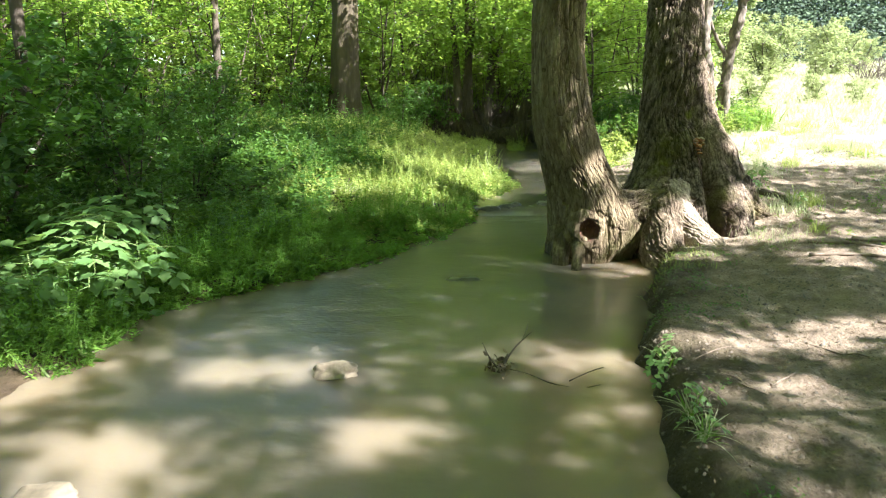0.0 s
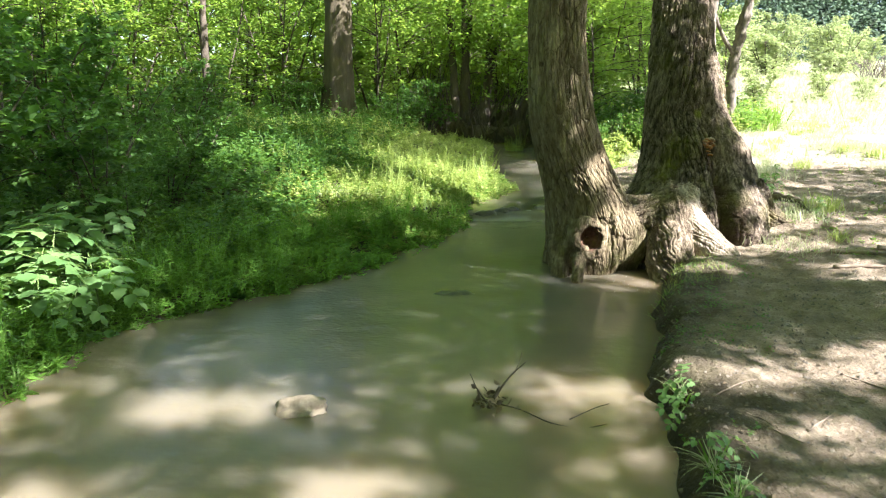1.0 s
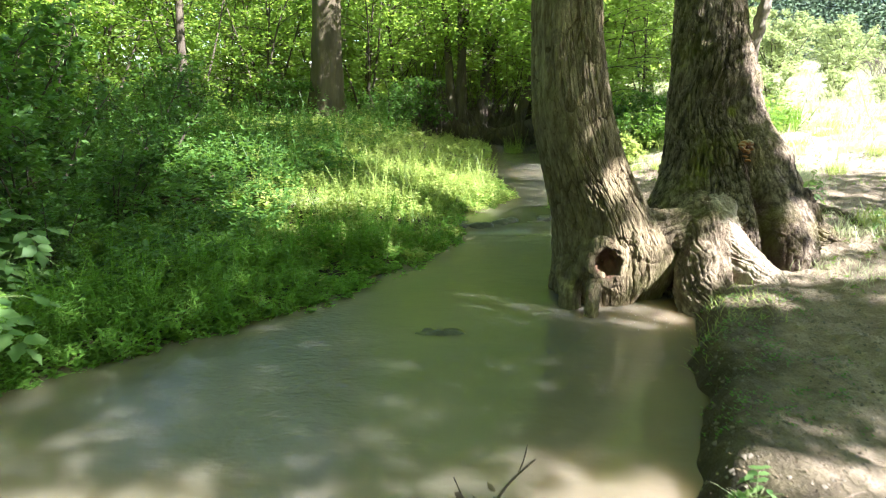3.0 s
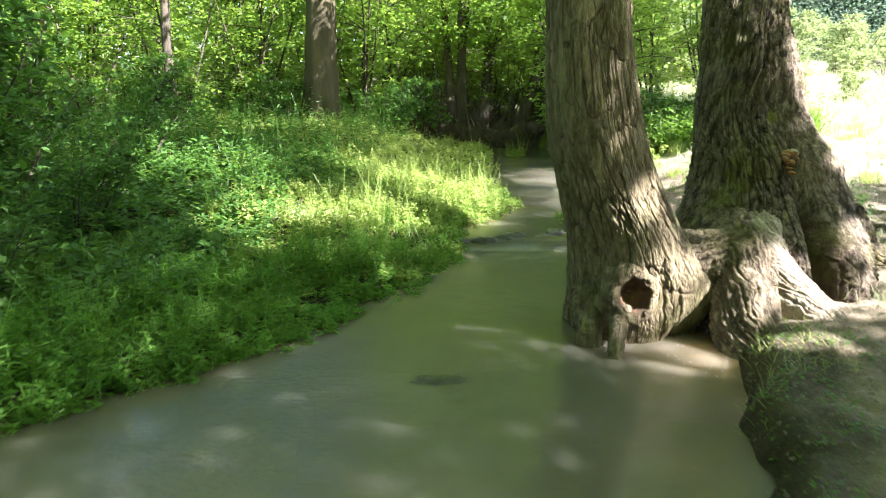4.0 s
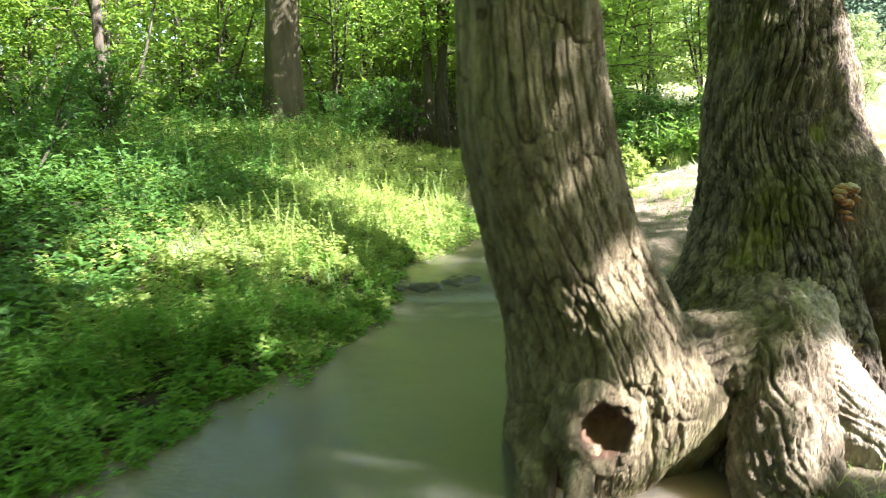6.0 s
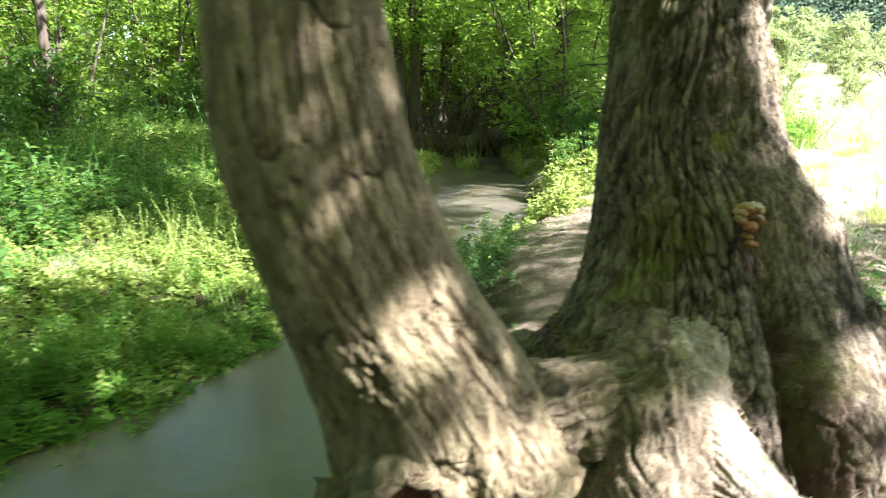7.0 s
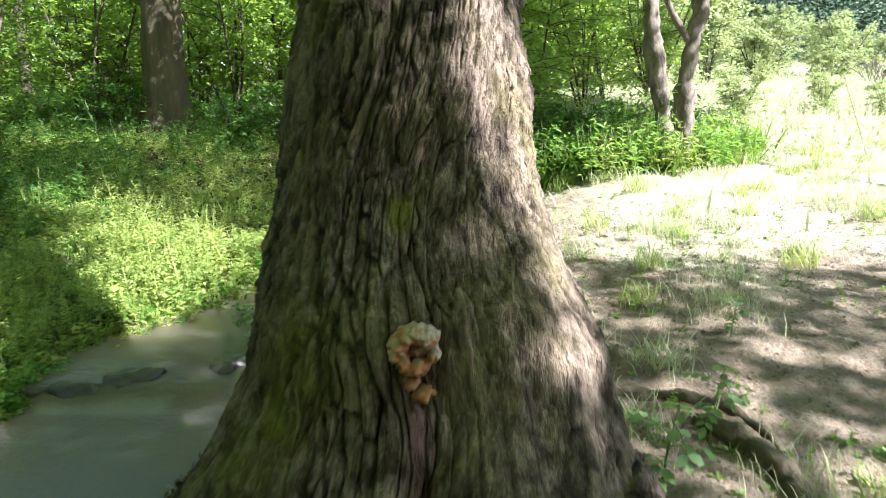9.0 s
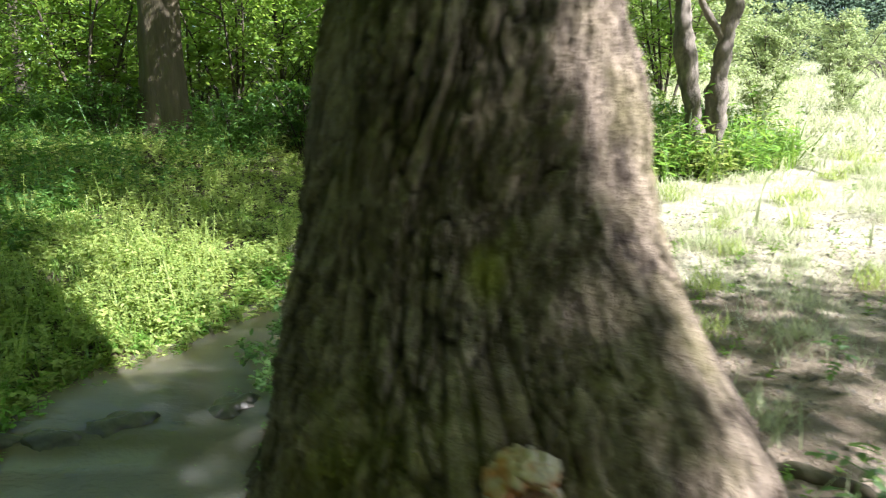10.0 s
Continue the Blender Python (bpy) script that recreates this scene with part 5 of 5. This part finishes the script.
for k in range(46):
    a, q = rank_r.uniform(0, 6.28), rank_r.uniform(0, 1) ** 0.5
    ob = thing("herb_clump", on_ground(4.3 + 1.15 * q * math.cos(a), 11.2 + 1.2 * q * math.sin(a)), "rank leafy herb clump round the slender trees", "plant", "rank herbs by the meadow")
    ob.rotation_euler, ob.scale = (0, 0, k * 2.1), (1.1, 1.1, float(rank_r.uniform(0.8, 1.3)))
    tagged(part("stalk_growth", HERB_CLUMP[k % 3][0], ob), kind="stuff")
    tagged(part("foliage", HERB_CLUMP[k % 3][1], ob), kind="stuff")
rank_grass = spots(13000, 2.8, 6.0, 8.8, 12.5, lambda x, y: np.hypot((x - 4.3) / 1.4, (y - 11.4) / 1.4) < 0.4 + 0.7 * rng.uniform(0, 1, len(x)))
stuff("rank_grass", [blades(rank_grass, 0.38, spread=0.8, wide=0.8)], LEAF_GRASS, "long green grass round the slender trees", "grass")

# ---- far edge ----

def leaf_bank(n, x, y, z, size, mat, name, label, seed):
    """Distant woodland as one mass of leaf clumps with an uneven top."""
    r = np.random.default_rng(seed)
    cx, cy = r.uniform(*x, n), r.uniform(*y, n)
    top = z[1] * (0.75 + 0.35 * vnoise(cx * 0.22, cy * 0.22, seed=seed))
    cz = height(cx, cy) + z[0] + (top - z[0]) * r.uniform(0, 1, n) ** 0.8
    at = np.repeat(np.stack([cx, cy, cz], 1), 12, 0) + r.normal(0, 0.5, (n * 12, 3))
    d, u = scatter_dirs(len(at), 0.7, r)
    return tagged(new(name, mesh_of(name, *leaves(at, d, u, size * r.uniform(0.6, 1.3, len(at)), "plain"), mat)), label, "woods", kind="stuff")


leaf_bank(5600, (-45, 7), (25, 38), (0, 8.5), 0.42, LEAF_WOOD, "back_woods", "sunlit green woodland behind the stream", 33)
leaf_bank(2600, (-2.5, 9), (23, 34), (0, 15), 0.42, LEAF_WOOD, "back_woods", "tall green woodland beyond the stream bend", 37)
leaf_bank(24000, (8, 52), (46, 54), (0, 12), 0.24, LEAF_HAZED, "far_woods", "green woodland beyond the meadow, leaf colour greyed for haze", 34)
leaf_bank(1800, (-30, -12), (-8, 26), (0, 13), 0.45, LEAF_WOOD, "side_woods", "green woodland beside the stream", 35)
# Never in view: added behind the viewpoint to keep skylight off the trunks.
leaf_bank(2200, (-26, 22), (-22, -8), (0, 13), 0.6, LEAF_WOOD, "unseen_rear_woods", "unseen green woodland downstream, added to block skylight", 36)
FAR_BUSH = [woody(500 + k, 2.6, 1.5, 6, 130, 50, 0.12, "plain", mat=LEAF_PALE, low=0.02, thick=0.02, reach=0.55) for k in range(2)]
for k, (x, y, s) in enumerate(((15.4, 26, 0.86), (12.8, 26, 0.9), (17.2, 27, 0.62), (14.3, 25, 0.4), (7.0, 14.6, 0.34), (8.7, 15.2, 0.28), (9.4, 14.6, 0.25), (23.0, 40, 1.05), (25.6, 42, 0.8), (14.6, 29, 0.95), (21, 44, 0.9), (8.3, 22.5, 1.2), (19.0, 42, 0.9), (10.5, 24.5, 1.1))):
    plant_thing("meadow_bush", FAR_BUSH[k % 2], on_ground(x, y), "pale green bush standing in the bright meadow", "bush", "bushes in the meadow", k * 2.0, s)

br = np.random.default_rng(650)
brush = []
for k in range(110):
    a = np.array((15.2 + br.uniform(-1.0, 1.6), 22.3 + br.normal(0, 0.5), 0.0))
    a[2] = float(height(a[0], a[1])) - 0.05
    way = br.normal(0, 0.6, 2)
    top = a + (way[0], way[1], br.uniform(0.2, 0.9))
    brush.append(tube(bezier(a, a + (way[0] * 0.5, way[1] * 0.5, br.uniform(0.6, 1.4)), top, 8), np.linspace(br.uniform(0.008, 0.02), 0.005, 8), 5))
stuff("dry_brush", brush, BARK_PALE, "arching grey dry twigs heaped in the meadow", "brushwood")

# ---- right bank, small things ----
BRAMBLE = woody(600, 0.55, 0.38, 7, 46, 16, 0.075, "oval", mat=LEAF_SHRUB, bark=STEM_GREEN, thick=0.007)
# Two paler-leaved copies: sunlight on these brambles is put into the leaf colour.
BRAMBLE_BANK = woody(602, 0.6, 0.36, 8, 60, 16, 0.055, "oval", mat=LEAF_ASH, bark=STEM_GREEN, thick=0.006)
BRAMBLE_LIT = woody(601, 0.55, 0.38, 7, 46, 16, 0.075, "oval", mat=LEAF_HERB, bark=STEM_GREEN, thick=0.007)
for k, (x, y, s) in enumerate(((1.42, 7.0, 0.62), (1.60, 7.5, 0.5), (1.40, 7.35, 0.45), (2.22, 8.75, 0.55), (2.45, 9.2, 0.65), (2.42, 9.7, 0.6), (2.75, 9.9, 0.75), (2.55, 10.4, 0.7), (2.95, 10.7, 0.8), (2.65, 11.2, 0.8), (3.05, 11.7, 1.0),
                               (2.8, 12.2, 0.9), (2.9, 13.0, 1.1), (3.4, 12.6, 1.2), (2.9, 13.9, 1.2), (3.4, 14.0, 1.4), (2.9, 14.8, 1.3), (2.75, 15.5, 1.3))):
    plant_thing("bramble", BRAMBLE_BANK if k < 3 else BRAMBLE if k > 12 else BRAMBLE_LIT, on_ground(x, y), "leafy green bramble at the water's edge", "plant", "brambles by the water", k * 1.7, s)
shore = spots(9000, 1.0, 4.2, 7.6, 16.5, lambda x, y: (right_by(x, y) > 0.08) & (right_by(x, y) < np.interp(y, (7.6, 9.5, 11.5, 16), (0.2, 0.45, 1.0, 1.7))) & patchy(x, y, 1.5, 49, -0.3))
stuff("shore_herbs", herbs(shore, 0.16, 9, 0.07, "oval"), LEAF_HERB, "broad-leaved green herbs along the far water edge", "plants")
reed = spots(260, 1.42, 1.80, 13.5, 14.3, lambda x, y: np.hypot(x - 1.6, (y - 13.9) * 0.6) < 0.18)
stuff("water_tuft", herbs(reed[:70], 0.30, 12, 0.05, "lance"), LEAF_HERB, "small leafy tuft growing out of the stream", "plants")
tr = np.random.default_rng(640)
tangle = []
for k in range(190):
    a = np.array((tr.uniform(-0.6, 3.0), tr.uniform(15.6, 17.6), 0.0))
    a[2] = float(height(a[0], a[1])) - 0.05
    top = a + (tr.normal(0, 0.7), tr.normal(0, 0.3), tr.uniform(0.5, 1.9))
    tangle.append(tube(bezier(a, (a + top) / 2 + tr.normal(0, 0.2, 3), top, 7), np.linspace(tr.uniform(0.008, 0.03), 0.004, 7), 5))
stuff("dead_brushwood", tangle, BARK_THIN, "dark tangle of dead twigs across the stream", "brushwood")
WEED = seedling(610, 0.42, 6, 0.05)
for x, y, s in ((2.70, 5.55, 0.85), (2.95, 5.85, 0.7), (2.95, 5.15, 0.45), (3.3, 6.5, 0.5)):
    ob = thing("weed", on_ground(x, y), "thin green weed growing beside the old trunk", "plant", "weeds by the trunk")
    ob.scale = (s, s, s)
    tagged(part("stalk", WEED[0], ob), kind="stuff")
    tagged(part("foliage", WEED[1], ob), kind="stuff")
BANK_PLANT = [seedling(620, 0.15, 7, 0.05), seedling(621, 0.12, 6, 0.055)]
for k, (x, y, s) in enumerate(((1.05, 2.72, 0.7), (0.99, 2.58, 0.6), (0.95, 2.18, 0.7), (0.92, 2.0, 0.6))):
    ob = thing("bank_plant", on_ground(x, y), "small plant with white-green leaves on the earth bank", "plant", "plants on the earth bank")
    ob.rotation_euler, ob.scale = (0.2, -0.5, k * 1.4), (s, s, s)
    tagged(part("stalk", BANK_PLANT[k % 2][0], ob), kind="stuff")
    tagged(part("foliage", BANK_PLANT[k % 2][1], ob), kind="stuff")


STRAW = []
for k in range(2):
    r = np.random.default_rng(660 + k)
    STRAW.append((mesh_of("straw", *blades(r.normal(0, 0.02, (34, 2)), 0.20, r, base_z=np.full(34, 0.03), spread=2.2, wide=0.45), LEAF_MEADOW), mesh_of("blades", *blades(r.normal(0, 0.02, (20, 2)), 0.15, r, base_z=np.zeros(20), spread=0.9, wide=1.5), LEAF_BROOK)))
for k, (x, y) in enumerate(((0.93, 2.14), (0.90, 1.95), (1.04, 2.70))):
    ob = thing("grass_clump", on_ground(x, y), "green and straw-coloured grass hanging over the bank", "grass", "grass clumps on the bank edge")
    ob.rotation_euler, ob.scale = (0, -0.3, k * 2.0), (0.6, 0.6, 0.6)
    tagged(part("straw", STRAW[k % 2][0], ob, "dry straw-coloured blades"), kind="stuff")
    tagged(part("blade_growth", STRAW[k % 2][1], ob), kind="stuff")


def pebble(name, at, size, seed, mat, label, group=""):
    bm = bmesh.new()
    bmesh.ops.create_icosphere(bm, subdivisions=4, radius=1)
    co = np.array([v.co for v in bm.verts])
    n = 0.34 * fbm(co[:, 0] * 1.3, co[:, 1] * 1.3, co[:, 2] * 1.3, seed) + 0.05 * fbm(co[:, 0] * 6, co[:, 1] * 6, co[:, 2] * 6, seed + 1)
    co = np.sign(co) * np.abs(co) ** 0.97 * (1 + n)[:, None] * size
    faces = np.array([[v.index for v in f.verts] for f in bm.faces])
    bm.free()
    ob = tagged(new(name, mesh_of(name, co, faces, mat)), label, "stone", group)
    ob.location = at
    return ob


pebble("stone", (-0.50, 2.76, -0.003), (0.115, 0.065, 0.06), 1, STONE, "pale rounded stone lying in the shallow stream", "stones in the stream")
pebble("stone", (-1.30, 1.80, -0.012), (0.13, 0.09, 0.06), 2, STONE, "pale flat stone breaking the water surface", "stones in the stream")
pebble("stone", (0.15, 4.31, -0.038), (0.155, 0.075, 0.05), 3, STONE_WET, "dark wet stone just below the surface", "stones in the stream")
for k, (x, y, a, b, c) in enumerate(((0.33, 6.88, 0.21, 0.08, 0.085), (0.73, 6.95, 0.15, 0.09, 0.115), (1.00, 6.90, 0.10, 0.07, 0.08), (1.14, 7.08, 0.13, 0.11, 0.12), (0.53, 6.85, 0.12, 0.06, 0.075))):
    pebble("sill_stone", (x, y - 0.03, -0.004), (a, b, c), 10 + k, STONE_WET, "dark wet stone of the little weir", "stones of the weir")


def stick(name, pts, rad, label, category="stick", group="", mat=TWIG, sides=8):
    v, f = tube(pts, rad, sides, 24, 0.10 * rad[0], len(name) + int(abs(pts[0][0]) * 100), 30)
    o = np.asarray(pts[0], float)
    ob = tagged(new(name, mesh_of(name, v - o, f, mat)), label, category, group)
    ob.location = o
    return ob


def ground_stick(x0, y0, x1, y1, rad, lift=0.012, bend=0.03):
    t = np.linspace(0, 1, 6)
    nx, ny = -(y1 - y0), x1 - x0
    xs = x0 + (x1 - x0) * t + nx * bend * np.sin(3.1 * t * 1.4)
    ys = y0 + (y1 - y0) * t + ny * bend * np.sin(3.1 * t * 1.4)
    return [(a, b, float(height(a, b)) + lift) for a, b in zip(xs, ys)], list(np.linspace(rad, rad * 0.5, 6))


for x0, y0, x1, y1, rad in ((1.10, 2.59, 1.62, 2.86, 0.0024), (1.33, 2.34, 1.50, 2.47, 0.0055), (1.18, 2.47, 1.24, 2.36, 0.0030), (1.66, 2.55, 1.52, 2.68, 0.003), (2.66, 4.46, 3.10, 4.24, 0.016), (1.74, 2.82, 1.90, 2.60, 0.006), (2.2, 3.0, 2.6, 2.75, 0.008), (1.2, 2.36, 1.28, 2.27, 0.003), (2.5, 4.15, 3.4, 3.95, 0.014), (3.0, 4.5, 3.6, 4.2, 0.02)):
    pts, rad_ = ground_stick(x0, y0, x1, y1, rad, 0.6 * rad, 0.02)
    stick("stick", pts, rad_, "dry brown stick lying on the earth", group="sticks on the bank")
for way, rad, label in ((((2.68, 6.13), (2.82, 6.10), (2.96, 6.07), (3.09, 6.00), (3.14, 5.84), (3.10, 5.70)), (0.028, 0.024, 0.022, 0.020, 0.018, 0.008), "thin root half sunk in the path"),
                         (((2.96, 5.97), (3.01, 5.92), (3.06, 5.82), (3.08, 5.66), (3.05, 5.50), (3.00, 5.36)), (0.020, 0.036, 0.040, 0.037, 0.032, 0.012), "knobbly brown root running over the bare path")):
    pts = [(x, y, float(height(x, y)) + 0.2 * r_) for (x, y), r_ in zip(way, rad)]
    v, f = tube(pts, rad, 20, 60, 0.009, 72, 22)
    o = np.asarray(pts[0], float)
    ob = tagged(new("surface_root", mesh_of("surface_root", v - o, f, BARK_FAR)), label, "root", "roots over the path")
    ob.location = o

drift = thing("driftwood", (0.28, 2.78, 0.0), "dark twiggy driftwood caught in the stream", "driftwood")
for pts, rad in (([(-0.02, 0, -0.03), (0.0, 0, 0.03), (0.03, 0.01, 0.09)], [0.012, 0.01, 0.005]), ([(0.0, 0.0, 0.03), (0.07, 0.03, 0.12), (0.15, 0.05, 0.19)], [0.006, 0.004, 0.002]),
                 ([(-0.02, 0, 0.02), (-0.06, 0.03, 0.07), (-0.09, 0.05, 0.13)], [0.005, 0.003, 0.002]), ([(0.02, 0, 0.02), (0.12, -0.05, 0.015), (0.22, -0.13, 0.004), (0.34, -0.16, -0.004), (0.44, -0.15, 0.008)], [0.004, 0.0032, 0.0026, 0.002, 0.0012]), ([(0.30, -0.12, 0.012), (0.40, -0.10, 0.05), (0.46, -0.10, 0.07)], [0.003, 0.002, 0.0015]), ([(0.10, 0.04, 0.15), (0.12, 0.07, 0.18), (0.13, 0.08, 0.22)], [0.002, 0.0015, 0.001])):
    v, f = tube(pts, rad, 7, 14, 0.001, 9, 40)
    part("twig", mesh_of("twig", v, f, BARK_THIN), drift)
r = np.random.default_rng(700)
pts = r.normal(0, 1, (60, 3)) * (0.045, 0.035, 0.028) + (-0.01, 0, 0.02)
part("leaf_mat", mesh_of("leaf_mat", *leaves(pts, r.normal(0, 1, (60, 3)), r.normal(0, 1, (60, 3)), 0.04, "oval"), LITTER), drift, "clotted dead leaves")["kind"] = "stuff"


def fungus(at, seed):
    """A cluster of soft lobes of bracket fungus, one above the other."""
    ob = thing("bracket_fungus", at, "orange and cream bracket fungus growing on the trunk", "fungus")
    r = np.random.default_rng(seed)
    arc = [(0.030 * math.cos(a), 0.006 - 0.008 * k % 0.007, 0.032 * math.sin(a), 0.019 + 0.003 * math.sin(2.3 * k), 0.013 + 0.002 * math.cos(1.7 * k), p)
           for k, (a, p) in enumerate(zip(np.linspace(1.0, 5.0, 8), (0.30, 0.22, -0.08, -0.05, 0.12, -0.05, -0.15, -0.10)))]
    for dx, dy, dz, w, h, pale in arc + [(0.026, 0.010, 0.022, 0.017, 0.014, 0.30), (0.032, 0.012, -0.010, 0.012, 0.014, 0.25), (0.004, 0.016, 0.002, 0.022, 0.016, -0.35), (-0.010, 0.004, -0.060, 0.016, 0.008, -0.1), (0.013, 0.004, -0.088, 0.022, 0.009, -0.1)]:
        th, ph = np.linspace(0, 2 * np.pi, 40, endpoint=False), np.linspace(0.03, np.pi - 0.03, 24)
        P, T = np.meshgrid(ph, th, indexing="ij")
        v = np.stack([np.sin(P) * np.cos(T) * w, np.sin(P) * np.sin(T) * 0.036, np.cos(P) * h], -1)
        k = r.uniform(0, 50)
        nz = fbm(v[..., 0] * 70 + k, v[..., 1] * 60, v[..., 2] * 60, seed)
        v = v * (1 + 0.30 * nz + 0.08 * fbm(v[..., 0] * 260, v[..., 1] * 260, v[..., 2] * 260 + k, seed + 1))[..., None]
        band = np.clip(0.36 + 0.34 * np.cos(P) + 0.35 * nz + pale, 0, 1)
        part("lobe", mesh_of("lobe", v.reshape(-1, 3) + (dx, dy, dz), grid_faces(24, 40, True), FUNGUS, band=band.ravel()), ob)
    return ob


fungus((2.125, 5.275, 0.895), 5)

flank = np.array([q.co for q in trunk_b.data.vertices]) + (2.1, 5.4, 0.2)
fl_r = np.random.default_rng(58)
flank = flank[(flank[:, 0] < 2.0) & (flank[:, 1] < 6.0) & (flank[:, 2] < 0.50) & (flank[:, 2] > 0.05)]
flank = flank[fl_r.permutation(len(flank))[:2600]]
stuff("foot_litter", [leaves(flank + (-0.004, -0.004, 0.004), fl_r.normal(0, 1, flank.shape), fl_r.normal(0, 0.6, flank.shape) + (-0.5, -0.4, 0.6), fl_r.uniform(0.010, 0.034, len(flank)), "oval")], LITTER, "dead leaves and crumbs lodged on the foot of the trunk", "leaf litter")

rim_litter = spots(1500, 0.6, 2.2, 1.2, 5.0, lambda x, y: (right_by(x, y) > -0.02) & (right_by(x, y) < 0.20))
rl = np.stack([rim_litter[:, 0], rim_litter[:, 1], height(rim_litter[:, 0], rim_litter[:, 1]) + 0.008], 1)
stuff("rim_litter", [leaves(rl, rng.normal(0, 1, rl.shape), rng.normal(0, 0.6, rl.shape) + (0, 0, 0.8), rng.uniform(0.006, 0.016, len(rl)), "oval")], LITTER, "dead leaves and crumbs along the cut edge of the bank", "leaf litter")

fringe = spots(10000, 0.5, 2.6, 1.2, 9, lambda x, y: (right_by(x, y) > 0.0) & (right_by(x, y) < np.where(y > 5.7, 0.75, np.where(y > 2.8, 0.62, 0.30))) & patchy(x, y, 2.1, 43, -0.05))
stuff("bank_moss", herbs(fringe, 0.03, 6, 0.018, "plain", stem=False), LEAF_SHRUB, "low moss and seedlings along the muddy edge", "moss")
edge_grass = spots(5000, 1.3, 2.5, 3.7, 4.9, lambda x, y: (right_by(x, y) > 0.02) & (right_by(x, y) < 0.45) & patchy(x, y, 3.1, 44, 0.15))
stuff("edge_grass", [blades(edge_grass[::2], 0.07, spread=1.6, wide=0.6)], LEAF_HERB, "short grass tangled round the exposed roots", "grass")

sprig = spots(900, 2.3, 5.5, 4.3, 9.5, lambda x, y: (right_by(x, y) > 0.6) & patchy(x, y, 1.1, 46, 0.0))
stuff("path_sprigs", herbs(sprig, 0.05, 6, 0.03, "oval"), LEAF_GRASS, "tiny green seedlings sprouting on the path", "plants")

petals = np.random.default_rng(57)
pp = np.stack([petals.normal(1.36, 0.13, 60), petals.normal(4.50, 0.12, 60), np.full(60, 0.005)], 1)
pd = np.stack([petals.normal(0, 1, 60), petals.normal(0, 1, 60), np.zeros(60)], 1)
stuff("floating_petals", [leaves(pp, pd, np.tile((0.0, 0.0, 1.0), (60, 1)), petals.uniform(0.003, 0.009, 60), "oval")], PETAL, "tiny white petals floating on the water", "petals")

# ---- litter and gravel ----
pr = np.random.default_rng(55)
cr = spots(32000, 0.8, 5.5, 1.0, 9, lambda x, y: right_by(x, y) > 0.03, pr)
tv = np.array([(1, 0, -0.3), (-0.5, 0.87, -0.3), (-0.5, -0.87, -0.3), (0.1, 0.1, 0.7)])
sz = 0.0035 + 0.013 * pr.uniform(0, 1, len(cr)) ** 3
an = pr.uniform(0, 6.28, len(cr))
ca, sa = np.cos(an)[:, None], np.sin(an)[:, None]
rot = np.stack([tv[:, 0] * ca - tv[:, 1] * sa, tv[:, 0] * sa + tv[:, 1] * ca, np.repeat(tv[None, :, 2], len(cr), 0)], -1) * sz[:, None, None]
cv = (np.stack([cr[:, 0], cr[:, 1], height(cr[:, 0], cr[:, 1])], 1)[:, None] + rot).reshape(-1, 3)
cf = (np.array([(0, 1, 3), (1, 2, 3), (2, 0, 3)])[None] + 4 * np.arange(len(cr))[:, None, None]).reshape(-1, 3)
tagged(new("soil_crumbs", mesh_of("soil_crumbs", cv, cf, CRUMB, smooth=False)), "small clods and grit on the bare earth", "gravel", kind="stuff")
lit = spots(8000, 0.8, 6, 1.0, 9, lambda x, y: right_by(x, y) > 0.08, pr)
at = np.stack([lit[:, 0], lit[:, 1], height(lit[:, 0], lit[:, 1]) + 0.006], 1)
d = np.stack([pr.normal(0, 1, len(at)), pr.normal(0, 1, len(at)), pr.normal(0, 0.15, len(at))], 1)
u = np.stack([pr.normal(0, 0.3, len(at)), pr.normal(0, 0.3, len(at)), np.ones(len(at))], 1)
stuff("leaf_litter", [leaves(at, d, u, pr.uniform(0.007, 0.024, len(at)), "oval")], LITTER, "scattered dry brown leaves on bare earth", "leaf litter")
